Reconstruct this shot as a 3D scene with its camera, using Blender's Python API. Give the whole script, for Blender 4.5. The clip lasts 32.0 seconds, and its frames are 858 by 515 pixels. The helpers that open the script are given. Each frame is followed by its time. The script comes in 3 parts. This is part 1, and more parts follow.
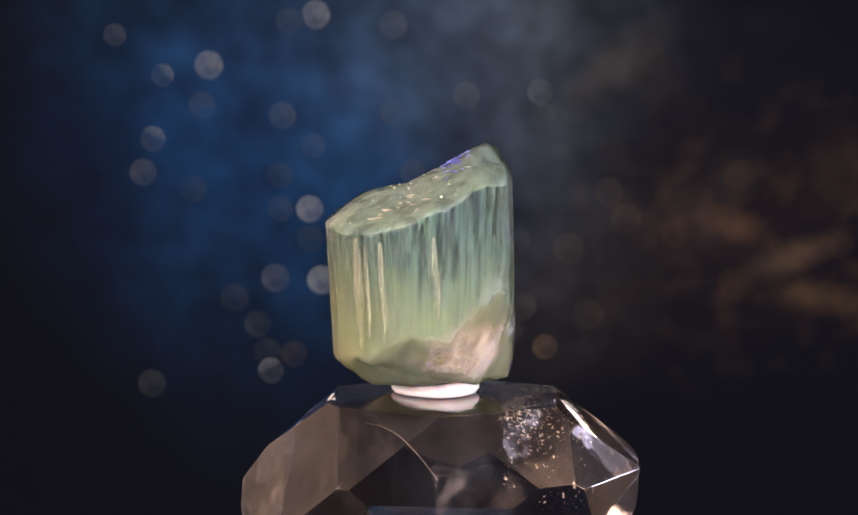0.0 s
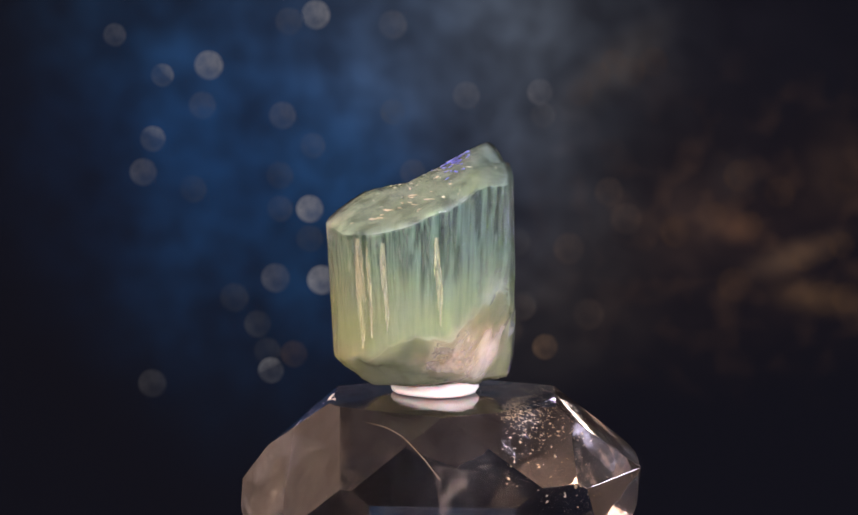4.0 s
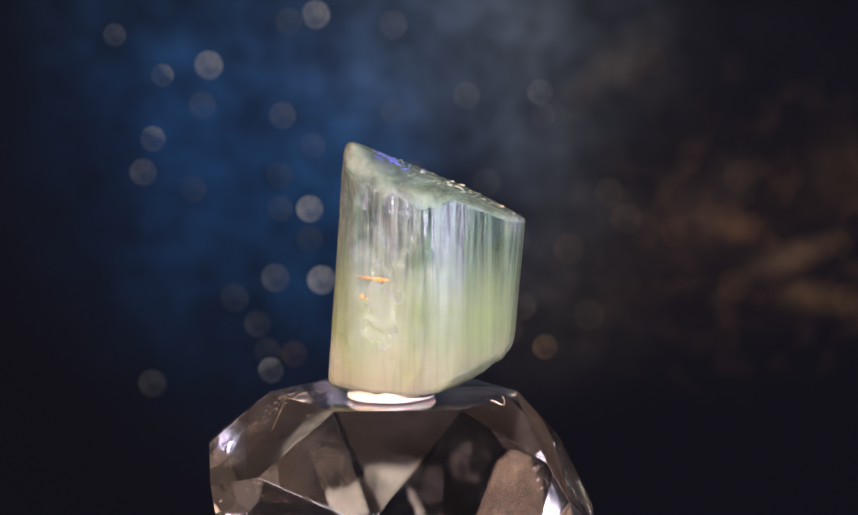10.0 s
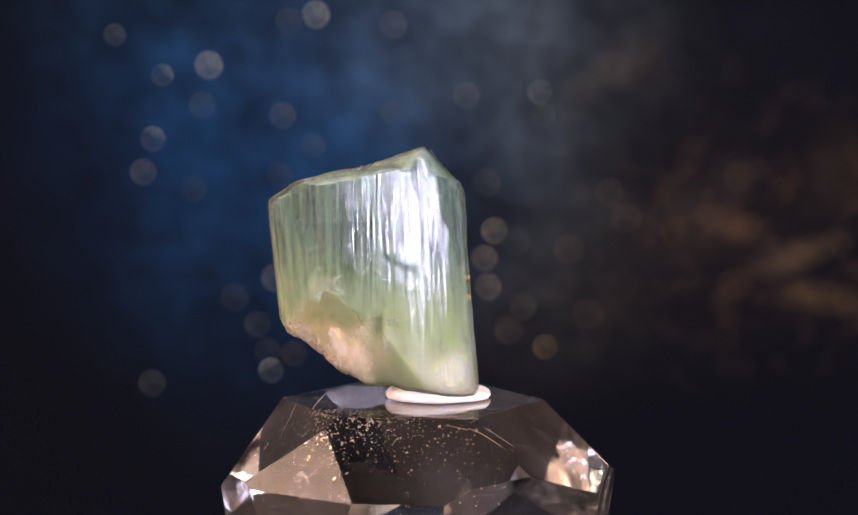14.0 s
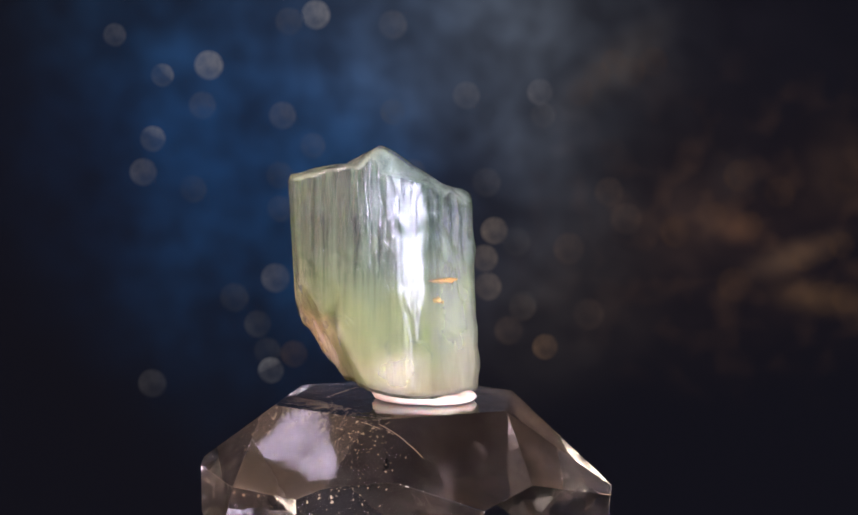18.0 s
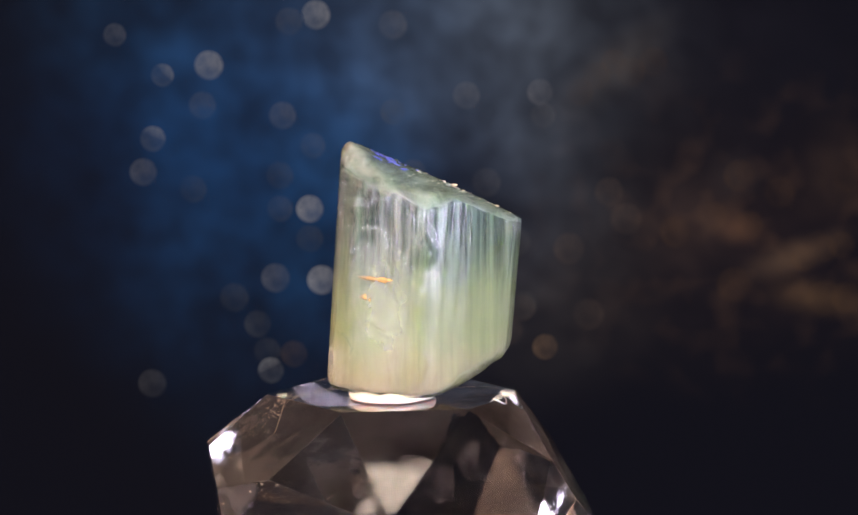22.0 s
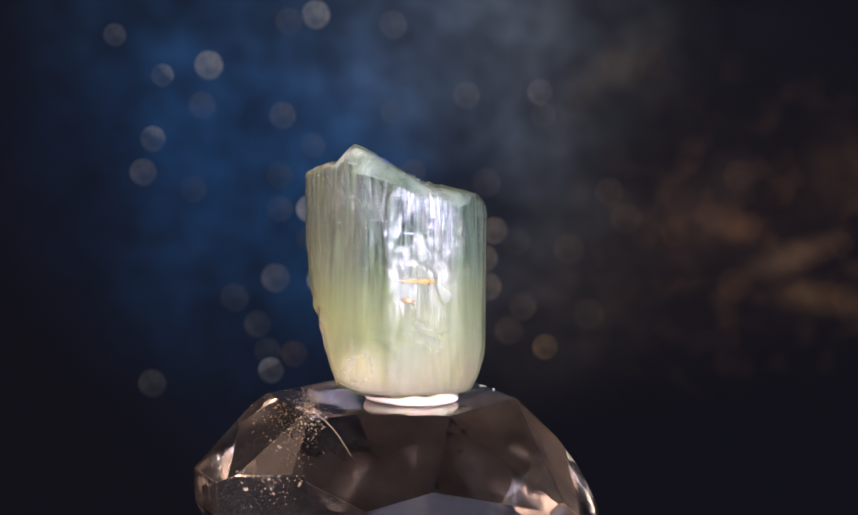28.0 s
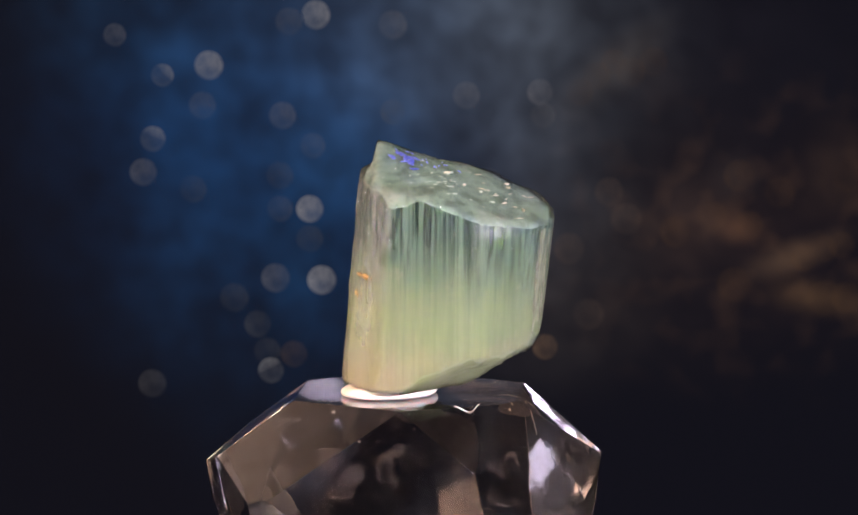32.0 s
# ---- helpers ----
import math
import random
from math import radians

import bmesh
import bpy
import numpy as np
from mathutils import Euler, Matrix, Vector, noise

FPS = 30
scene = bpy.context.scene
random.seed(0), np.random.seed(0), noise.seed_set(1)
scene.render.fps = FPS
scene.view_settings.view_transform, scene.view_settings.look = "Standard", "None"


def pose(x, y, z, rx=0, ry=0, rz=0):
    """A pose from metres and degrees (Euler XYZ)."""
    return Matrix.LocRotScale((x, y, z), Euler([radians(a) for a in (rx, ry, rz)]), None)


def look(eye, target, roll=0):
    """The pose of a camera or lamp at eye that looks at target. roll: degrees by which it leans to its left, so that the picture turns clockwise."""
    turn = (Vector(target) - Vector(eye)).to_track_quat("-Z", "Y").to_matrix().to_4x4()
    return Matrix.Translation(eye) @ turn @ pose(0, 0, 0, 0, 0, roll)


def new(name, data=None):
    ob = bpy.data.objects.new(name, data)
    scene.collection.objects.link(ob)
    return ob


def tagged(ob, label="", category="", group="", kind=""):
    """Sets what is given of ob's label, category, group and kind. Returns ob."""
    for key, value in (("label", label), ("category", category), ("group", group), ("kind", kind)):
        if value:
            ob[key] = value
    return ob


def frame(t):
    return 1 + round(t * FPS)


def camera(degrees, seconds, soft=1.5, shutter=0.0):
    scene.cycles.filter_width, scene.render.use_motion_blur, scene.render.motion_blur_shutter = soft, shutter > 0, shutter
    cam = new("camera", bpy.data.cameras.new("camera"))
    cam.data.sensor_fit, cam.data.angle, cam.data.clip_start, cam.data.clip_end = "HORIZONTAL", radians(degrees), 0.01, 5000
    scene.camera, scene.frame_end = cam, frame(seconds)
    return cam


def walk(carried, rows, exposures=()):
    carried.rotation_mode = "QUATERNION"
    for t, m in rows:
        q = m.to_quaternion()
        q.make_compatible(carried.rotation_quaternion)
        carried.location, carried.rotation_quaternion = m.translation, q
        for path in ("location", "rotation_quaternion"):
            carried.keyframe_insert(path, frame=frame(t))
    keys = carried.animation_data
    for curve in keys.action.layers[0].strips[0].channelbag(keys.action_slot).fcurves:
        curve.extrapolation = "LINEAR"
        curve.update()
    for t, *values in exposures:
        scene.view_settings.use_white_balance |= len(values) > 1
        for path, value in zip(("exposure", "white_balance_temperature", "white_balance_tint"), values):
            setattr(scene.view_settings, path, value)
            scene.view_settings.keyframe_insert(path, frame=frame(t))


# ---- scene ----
U = 6.58e-5                     # one drawing unit of the plan, in metres
CENTRE_Z = 0.171                # height of the middle of the view above the table
LENS, TILT = 22.0, 5.7
DIST = 784 * U / math.tan(radians(LENS / 2))
BOARD_Y = 0.40
TABLE_Z, FOOT_Z = -254, -720      # the stand's top facet and its foot, in units from the middle of the view

cam = camera(LENS, 32.0, soft=1.5)
EYE = (21.0 * U, -DIST * math.cos(radians(TILT)), CENTRE_Z + DIST * math.sin(radians(TILT)))
STAND = look(EYE, (21.0 * U, 0, CENTRE_Z))
walk(cam, [(0.0, STAND), (32.0, STAND)])

# ---- light: cool lamps at the sides, unseen warm lamps added to fill the room ----
world = bpy.data.worlds.new("room_air")
world.use_nodes = True
world.node_tree.nodes["Background"].inputs[0].default_value = (0.30, 0.24, 0.20, 1)
world.node_tree.nodes["Background"].inputs[1].default_value = 0.25
scene.world = world


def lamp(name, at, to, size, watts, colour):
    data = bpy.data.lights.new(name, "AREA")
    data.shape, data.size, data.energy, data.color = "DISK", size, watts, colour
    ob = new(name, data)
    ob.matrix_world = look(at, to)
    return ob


lamp("desk_lamp_light", (0.22, -0.39, 0.185), (0, 0, CENTRE_Z), 0.145, 5.4, (0.77, 0.72, 0.99))
lamp("left_lamp_light", (-0.40, -0.20, 0.255), (0, 0, CENTRE_Z), 0.10, 1.2, (0.74, 0.75, 1.0))
lamp("right_lamp_light", (0.40, 0.15, 0.135), (0, 0, CENTRE_Z), 0.10, 0.08, (0.74, 0.75, 1.0))
# two unseen lamps added: a warm front fill, and one for peach wall reflections
lamp("warm_fill_light", (0.05, -1.05, 0.85), (0, 0.0, 0.15), 0.36, 12.5, (1.0, 0.87, 0.72))
lamp("wall_fill_light", (-0.20, -0.10, 0.75), (-0.65, -0.10, 0.75), 0.14, 28.0, (1.0, 0.79, 0.64))

# ---- materials ----


def material(name):
    m = bpy.data.materials.new(name)
    m.use_nodes = True
    nodes, links = m.node_tree.nodes, m.node_tree.links
    return m, nodes, links, nodes["Principled BSDF"]


def node(nodes, kind, **values):
    n = nodes.new(kind)
    for key, value in values.items():
        n.inputs[key.replace("_", " ")].default_value = value
    return n


def ramp(nodes, stops):
    n = nodes.new("ShaderNodeValToRGB")
    while len(n.color_ramp.elements) < len(stops):
        n.color_ramp.elements.new(0.5)
    for e, (place, colour) in zip(n.color_ramp.elements, stops):
        e.position, e.color = place, (*colour, 1)
    return n


def noise_at(nodes, links, scale, detail=4.0, stretch=(1, 1, 1), rough=0.55):
    co = nodes.new("ShaderNodeTexCoord")
    mp = nodes.new("ShaderNodeMapping")
    mp.inputs["Scale"].default_value = stretch
    tx = node(nodes, "ShaderNodeTexNoise", Scale=scale, Detail=detail, Roughness=rough)
    links.new(co.outputs["Object"], mp.inputs["Vector"])
    links.new(mp.outputs["Vector"], tx.inputs["Vector"])
    return tx


def mixed(nodes, links, a, b, factor, mode="MIX"):
    n = nodes.new("ShaderNodeMix")
    n.data_type, n.blend_type = "RGBA", mode
    for socket, value in ((n.inputs[6], a), (n.inputs[7], b), (n.inputs[0], factor)):
        if isinstance(value, bpy.types.NodeSocket):
            links.new(value, socket)
        else:
            socket.default_value = value if isinstance(value, (int, float)) else (*value, 1)
    return n.outputs[2]


def bumped(nodes, links, heights, shader):
    last = None
    for socket, strength, distance in heights:
        b = node(nodes, "ShaderNodeBump", Strength=strength, Distance=distance)
        links.new(socket, b.inputs["Height"])
        if last:
            links.new(last, b.inputs["Normal"])
        last = b.outputs["Normal"]
    links.new(last, shader.inputs["Normal"])


def math_node(nodes, links, operation, *values):
    n = nodes.new("ShaderNodeMath")
    n.operation = operation
    for socket, value in zip(n.inputs, values):
        if isinstance(value, bpy.types.NodeSocket):
            links.new(value, socket)
        else:
            socket.default_value = value
    return n.outputs[0]


def cloud_at(nodes, links, x, y, z, wide, high, ragged):
    """1 in the middle of a ragged cloud at a place of the crystal, 0 outside it."""
    co = nodes.new("ShaderNodeTexCoord")
    mp = nodes.new("ShaderNodeMapping")
    mp.vector_type = "TEXTURE"
    mp.inputs["Location"].default_value = (x * U, y * U, (z - TABLE_Z) * U)
    mp.inputs["Scale"].default_value = (wide * U, wide * U, high * U)
    links.new(co.outputs["Object"], mp.inputs[0])
    g = nodes.new("ShaderNodeTexGradient")
    g.gradient_type = "SPHERICAL"
    links.new(mp.outputs[0], g.inputs[0])
    lump = math_node(nodes, links, "MULTIPLY_ADD", ragged, 0.9, -0.45)
    total = math_node(nodes, links, "ADD", g.outputs[1], lump)
    r = ramp(nodes, [(0.12, (0,) * 3), (0.65, (1,) * 3)])
    links.new(total, r.inputs[0])
    return r.outputs[0]


def tourmaline(name, face):
    """face: 0 the striated sides, 1 the broken underside and hollow, 2 the sloping top, 3 the milky inside, 4 its upper end, 5 its lower end."""
    m, nodes, links, p = material(name)
    co = nodes.new("ShaderNodeTexCoord")
    sep = nodes.new("ShaderNodeSeparateXYZ")
    links.new(co.outputs["Object"], sep.inputs[0])
    cloud = noise_at(nodes, links, 260, 4)
    wob = math_node(nodes, links, "MULTIPLY_ADD", cloud.outputs[0], 0.30, -0.15)
    height = math_node(nodes, links, "MULTIPLY_ADD", sep.outputs["Z"], 1 / 0.033, wob)
    zone = ramp(nodes, [(0.02, (0.46, 0.395, 0.25)), (0.28, (0.325, 0.355, 0.20)), (0.66, (0.21, 0.29, 0.22)), (1.0, (0.19, 0.285, 0.25))])
    zone.color_ramp.interpolation = "EASE"
    links.new(height, zone.inputs[0])
    ragged = noise_at(nodes, links, 420, 5, rough=0.65)
    colour = zone.outputs[0]
    # growth lines along the prism at three widths
    broad = noise_at(nodes, links, 420, 3, (1, 1, 0.008))
    streak = noise_at(nodes, links, 1300, 3, (1, 1, 0.0027))
    fine = noise_at(nodes, links, 3600, 3, (1, 1, 0.001))
    upper = ramp(nodes, [(0.28, (0.0,) * 3), (0.70, (1,) * 3)])
    upper.color_ramp.interpolation = "EASE"
    links.new(math_node(nodes, links, "MULTIPLY", sep.outputs["Z"], 1 / 0.033), upper.inputs[0])
    flank = ramp(nodes, [(0.57, (0.0,) * 3), (0.79, (1.0,) * 3)])
    flank.color_ramp.interpolation = "EASE"
    reach = math_node(nodes, links, "MULTIPLY_ADD", sep.outputs["X"], 0.67 / (360 * U), math_node(nodes, links, "MULTIPLY_ADD", sep.outputs["Y"], -0.74 / (360 * U), 0.5 + 48 / 360))
    links.new(reach, flank.inputs[0])
    milk = None
    for x, y, z, wide, high, tint, much in ((-65, -157, -150, 60, 70, (0.74, 0.70, 0.52), 0.5), (104, -20, -70, 95, 200, (0.74, 0.72, 0.58), 0.4), (90, 10, 60, 60, 110, (0.80, 0.72, 0.64), 0.5),
                                            (60, -130, -190, 70, 60, (0.80, 0.70, 0.54), 0.5), (-80, 120, 60, 70, 35, (0.80, 0.68, 0.56), 0.6), (-150, -120, -60, 60, 70, (0.76, 0.70, 0.58), 0.45)):
        c = math_node(nodes, links, "MULTIPLY", cloud_at(nodes, links, x, y, z, wide, high, ragged.outputs[0]), much)
        colour = mixed(nodes, links, colour, tint, math_node(nodes, links, "MULTIPLY", c, 0.45))
        milk = c if milk is None else math_node(nodes, links, "MAXIMUM", milk, c)
    # olive glass that turns to peach and cream matter on the broken faces
    rock = noise_at(nodes, links, 230, 5, rough=0.58)
    broken = ramp(nodes, [(0.30, (0.30, 0.32, 0.17)), (0.40, (0.52, 0.45, 0.29)), (0.50, (0.64, 0.51, 0.37)), (0.64, (0.74, 0.61, 0.48))])
    links.new(rock.outputs[0], broken.inputs[0])
    if face == 1:
        colour = mixed(nodes, links, (0.28, 0.29, 0.17), (0.48, 0.47, 0.33), rock.outputs[0])
    if face == 5:
        colour = mixed(nodes, links, (0.28, 0.30, 0.17), (0.46, 0.46, 0.31), rock.outputs[0])
    if face == 3:
        # dark see-through gaps and refraction, painted as dark lanes into the milky colour
        deep = ramp(nodes, [(0.39, (0.06, 0.12, 0.13)), (0.50, (1.0, 1.0, 1.0))])
        links.new(noise_at(nodes, links, 1500, 4, (1, 1, 0.0025)).outputs[0], deep.inputs[0])
        colour = mixed(nodes, links, colour, deep.outputs[0], math_node(nodes, links, "MULTIPLY", upper.outputs[0], 0.9), "MULTIPLY")
    if face in (0, 1, 3, 5):
        near = cloud_at(nodes, links, -160, -105, -150, 150, 98, ragged.outputs[0])
        colour = mixed(nodes, links, colour, broken.outputs[0], math_node(nodes, links, "MULTIPLY", near, 0.6 if face == 0 else 1.0))
    if face in (0, 2):
        colour = mixed(nodes, links, colour, (0.92, 0.97, 0.93), math_node(nodes, links, "MULTIPLY_ADD", upper.outputs[0], 0.14, 0.50))
    if face == 0:
        # the same dark refracted streaks painted into the surface colour
        dark = ramp(nodes, [(0.36, (0.18, 0.30, 0.29)), (0.47, (1, 1, 1))])
        links.new(streak.outputs[0], dark.inputs[0])
        colour = mixed(nodes, links, colour, dark.outputs[0], math_node(nodes, links, "MULTIPLY", upper.outputs[0], 0.85), "MULTIPLY")
    links.new(colour, p.inputs["Base Color"])
    polish = ramp(nodes, [(0.24, (0.0,) * 3), (0.64, (1,) * 3)])
    polish.color_ramp.interpolation = "EASE"
    links.new(height, polish.inputs[0])
    lit = math_node(nodes, links, "MULTIPLY", polish.outputs[0], math_node(nodes, links, "MULTIPLY_ADD", flank.outputs[0], 0.93, 0.07))
    links.new(math_node(nodes, links, "MULTIPLY_ADD", lit, 0.41, 1.18), p.inputs["IOR"])
    p.inputs["Subsurface Weight"].default_value = 0.9
    p.inputs["Subsurface Radius"].default_value = (0.9, 1.0, 0.6)
    p.inputs["Subsurface Scale"].default_value = 0.006
    if face in (3, 4, 5):
        p.inputs["Specular IOR Level"].default_value = 0.0
        p.inputs["Roughness"].default_value = 0.7
    if face == 4:
        links.new(mixed(nodes, links, colour, (0.40, 0.47, 0.42), 0.5), p.inputs["Base Color"])
        hole = ramp(nodes, [(0.36, (0.45,) * 3), (0.56, (0.95,) * 3)])
        links.new(ragged.outputs[0], hole.inputs[0])
        links.new(hole.outputs[0], p.inputs["Alpha"])
        return m
    if face == 5:
        return m
    if face == 3:
        # milky matter inside: lanes with clear gaps between them in the upper half
        thin = ramp(nodes, [(0.38, (0.0,) * 3), (0.50, (0.75,) * 3), (0.62, (1.0,) * 3)])
        links.new(noise_at(nodes, links, 1700, 3, (1, 1, 0.0022)).outputs[0], thin.inputs[0])
        wide = ramp(nodes, [(0.36, (0.25,) * 3), (0.52, (1.0,) * 3)])
        links.new(broad.outputs[0], wide.inputs[0])
        gaps = math_node(nodes, links, "MULTIPLY", thin.outputs[0], wide.outputs[0])
        clear = math_node(nodes, links, "MULTIPLY_ADD", gaps, 0.66, 0.10)
        full = math_node(nodes, links, "MULTIPLY_ADD", gaps, 0.12, 0.88)
        share = mixed(nodes, links, full, clear, upper.outputs[0])
        links.new(share, p.inputs["Alpha"])
        return m
    clarity = math_node(nodes, links, "MULTIPLY_ADD", milk, -0.42, 0.97)
    if face == 1:
        glassy = ramp(nodes, [(0.38, (0.95,) * 3), (0.56, (0.62,) * 3)])
        links.new(rock.outputs[0], glassy.inputs[0])
        clarity = mixed(nodes, links, (0.93,) * 3, glassy.outputs[0], near)
    links.new(clarity, p.inputs["Transmission Weight"])
    straight = node(nodes, "ShaderNodeBsdfTransparent", Color=(0.90, 0.97, 0.92, 1))
    mix = node(nodes, "ShaderNodeMixShader", Fac=0.2 if face == 1 else 0.27)
    links.new(p.outputs[0], mix.inputs[1])
    links.new(straight.outputs[0], mix.inputs[2])
    links.new(mix.outputs[0], nodes["Material Output"].inputs["Surface"])
    # glossy where it is striated above, duller and etched below
    gloss = noise_at(nodes, links, 700, 3)
    rough = ramp(nodes, [(0.3, (0.0,) * 3), (0.7, (0.03,) * 3)])
    links.new(gloss.outputs[0], rough.inputs[0])
    dull = math_node(nodes, links, "ADD", rough.outputs[0], math_node(nodes, links, "MULTIPLY_ADD", upper.outputs[0], -0.09, 0.18))
    if face == 1:
        dull = math_node(nodes, links, "ADD", rough.outputs[0], 0.14)
    links.new(dull, p.inputs["Roughness"])
    links.new(dull, p.inputs["Coat Roughness"])
    links.new(math_node(nodes, links, "MULTIPLY_ADD", lit, 0.6, 0.0), p.inputs["Coat Weight"])
    links.new(math_node(nodes, links, "MULTIPLY_ADD", lit, 0.48, 0.02), p.inputs["Specular IOR Level"])
    if face == 0:
        relief = math_node(nodes, links, "MULTIPLY", ragged.outputs[0], milk)
        depth = math_node(nodes, links, "MULTIPLY_ADD", lit, 0.9, 0.2)
        lines = math_node(nodes, links, "MULTIPLY", streak.outputs[0], depth)
        hair = math_node(nodes, links, "MULTIPLY", fine.outputs[0], depth)
        bumped(nodes, links, [(lines, 0.5, 0.0004), (hair, 0.7, 0.0002), (relief, 0.2, 0.0007)], p)
    else:
        shell = nodes.new("ShaderNodeTexVoronoi")
        grit = noise_at(nodes, links, 1100, 6, rough=0.7)
        shell.inputs["Scale"].default_value = 420 if face == 1 else 520
        links.new(co.outputs["Object"], shell.inputs["Vector"])
        bumped(nodes, links, [(shell.outputs["Distance"], 0.25, 0.0007), (ragged.outputs[0], 0.7 if face == 2 else 0.3, 0.0008), (grit.outputs[0], 0.4 if face == 2 else 0.15, 0.0004)], p)
    links.new(p.inputs["Normal"].links[0].from_socket, p.inputs["Coat Normal"])
    return m


def smoky_glass():
    m, nodes, links, p = material("smoky_quartz")
    veil = noise_at(nodes, links, 90, 4)
    c = ramp(nodes, [(0.36, (0.34, 0.31, 0.32)), (0.50, (0.66, 0.62, 0.61)), (0.64, (0.92, 0.88, 0.86))])
    links.new(veil.outputs[0], c.inputs[0])
    links.new(c.outputs[0], p.inputs["Base Color"])
    p.inputs["Roughness"].default_value = 0.06
    p.inputs["IOR"].default_value = 1.54
    cloud = noise_at(nodes, links, 55, 5, rough=0.65)
    haze = ramp(nodes, [(0.46, (1.0,) * 3), (0.62, (0.99,) * 3), (0.80, (0.97,) * 3)])
    links.new(cloud.outputs[0], haze.inputs[0])
    links.new(haze.outputs[0], p.inputs["Transmission Weight"])
    swell = noise_at(nodes, links, 130, 2)
    ripple = noise_at(nodes, links, 420, 3)
    bumped(nodes, links, [(swell.outputs[0], 0.12, 0.0010), (ripple.outputs[0], 0.05, 0.0004)], p)
    return m


def plain(name, low, high, scale, rough=0.6, bump=0.0002, metal=0.0, sss=0.0):
    m, nodes, links, p = material(name)
    n = noise_at(nodes, links, scale, 5)
    c = ramp(nodes, [(0.3, low), (0.7, high)])
    links.new(n.outputs[0], c.inputs[0])
    links.new(c.outputs[0], p.inputs["Base Color"])
    p.inputs["Roughness"].default_value, p.inputs["Metallic"].default_value = rough, metal
    if sss:
        p.inputs["Subsurface Weight"].default_value, p.inputs["Subsurface Scale"].default_value = sss, 0.002
    g = noise_at(nodes, links, scale * 6, 3)
    bumped(nodes, links, [(n.outputs[0], 0.4, bump), (g.outputs[0], 0.3, bump * 0.3)], p)
    return m


def board_material():
    """A dark board that glows by itself: painted blue haze that fades into brown."""
    m, nodes, links, p = material("glowing_backdrop")
    co = nodes.new("ShaderNodeTexCoord")
    total = None

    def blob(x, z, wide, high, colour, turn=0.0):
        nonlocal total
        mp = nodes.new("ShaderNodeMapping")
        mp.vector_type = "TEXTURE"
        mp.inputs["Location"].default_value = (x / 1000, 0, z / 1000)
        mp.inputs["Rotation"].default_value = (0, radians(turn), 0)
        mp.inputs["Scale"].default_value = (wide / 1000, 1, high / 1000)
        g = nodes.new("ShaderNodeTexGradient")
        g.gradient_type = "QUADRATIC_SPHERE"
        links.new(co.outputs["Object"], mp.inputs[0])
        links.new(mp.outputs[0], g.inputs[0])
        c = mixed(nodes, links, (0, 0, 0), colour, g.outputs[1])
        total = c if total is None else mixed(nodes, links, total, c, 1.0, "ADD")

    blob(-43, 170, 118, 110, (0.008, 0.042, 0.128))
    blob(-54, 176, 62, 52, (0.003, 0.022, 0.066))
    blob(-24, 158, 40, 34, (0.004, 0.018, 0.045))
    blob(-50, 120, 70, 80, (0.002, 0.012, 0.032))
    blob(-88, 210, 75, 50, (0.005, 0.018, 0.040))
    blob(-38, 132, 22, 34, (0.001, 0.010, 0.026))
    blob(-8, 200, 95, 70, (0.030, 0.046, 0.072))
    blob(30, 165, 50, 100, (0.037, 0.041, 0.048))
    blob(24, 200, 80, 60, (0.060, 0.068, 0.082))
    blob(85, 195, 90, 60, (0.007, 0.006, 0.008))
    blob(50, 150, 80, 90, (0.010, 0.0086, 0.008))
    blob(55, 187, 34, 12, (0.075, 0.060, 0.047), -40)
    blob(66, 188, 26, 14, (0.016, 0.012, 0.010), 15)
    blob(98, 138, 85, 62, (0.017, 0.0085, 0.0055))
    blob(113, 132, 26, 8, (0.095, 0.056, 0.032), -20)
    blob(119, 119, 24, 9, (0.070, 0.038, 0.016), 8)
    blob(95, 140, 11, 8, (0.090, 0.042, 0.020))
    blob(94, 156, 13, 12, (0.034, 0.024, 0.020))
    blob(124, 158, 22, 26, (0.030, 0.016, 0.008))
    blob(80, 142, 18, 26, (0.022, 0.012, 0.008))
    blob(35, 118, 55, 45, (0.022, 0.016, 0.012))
    # loose brown patches over the warm side
    rust = ramp(nodes, [(0.48, (0.0,) * 3), (0.68, (0.022, 0.011, 0.0055))])
    links.new(noise_at(nodes, links, 80, 1.5).outputs[0], rust.inputs[0])
    mp = nodes.new("ShaderNodeMapping")
    mp.vector_type = "TEXTURE"
    mp.inputs["Location"].default_value, mp.inputs["Scale"].default_value = (0.108, 0, 0.140), (0.100, 1, 0.062)
    where = nodes.new("ShaderNodeTexGradient")
    where.gradient_type = "SPHERICAL"
    links.new(co.outputs["Object"], mp.inputs[0])
    links.new(mp.outputs[0], where.inputs[0])
    total = mixed(nodes, links, total, rust.outputs[0], where.outputs[1], "ADD")
    n = noise_at(nodes, links, 32, 2)
    tone = ramp(nodes, [(0.32, (0.22, 0.22, 0.24)), (0.68, (1.75, 1.75, 1.75))])
    links.new(n.outputs[0], tone.inputs[0])
    total = mixed(nodes, links, total, tone.outputs[0], 0.5, "MULTIPLY")
    n2 = noise_at(nodes, links, 85, 1.2)
    tone2 = ramp(nodes, [(0.32, (0.50, 0.48, 0.46)), (0.68, (1.5, 1.5, 1.5))])
    links.new(n2.outputs[0], tone2.inputs[0])
    total = mixed(nodes, links, total, tone2.outputs[0], 0.5, "MULTIPLY")
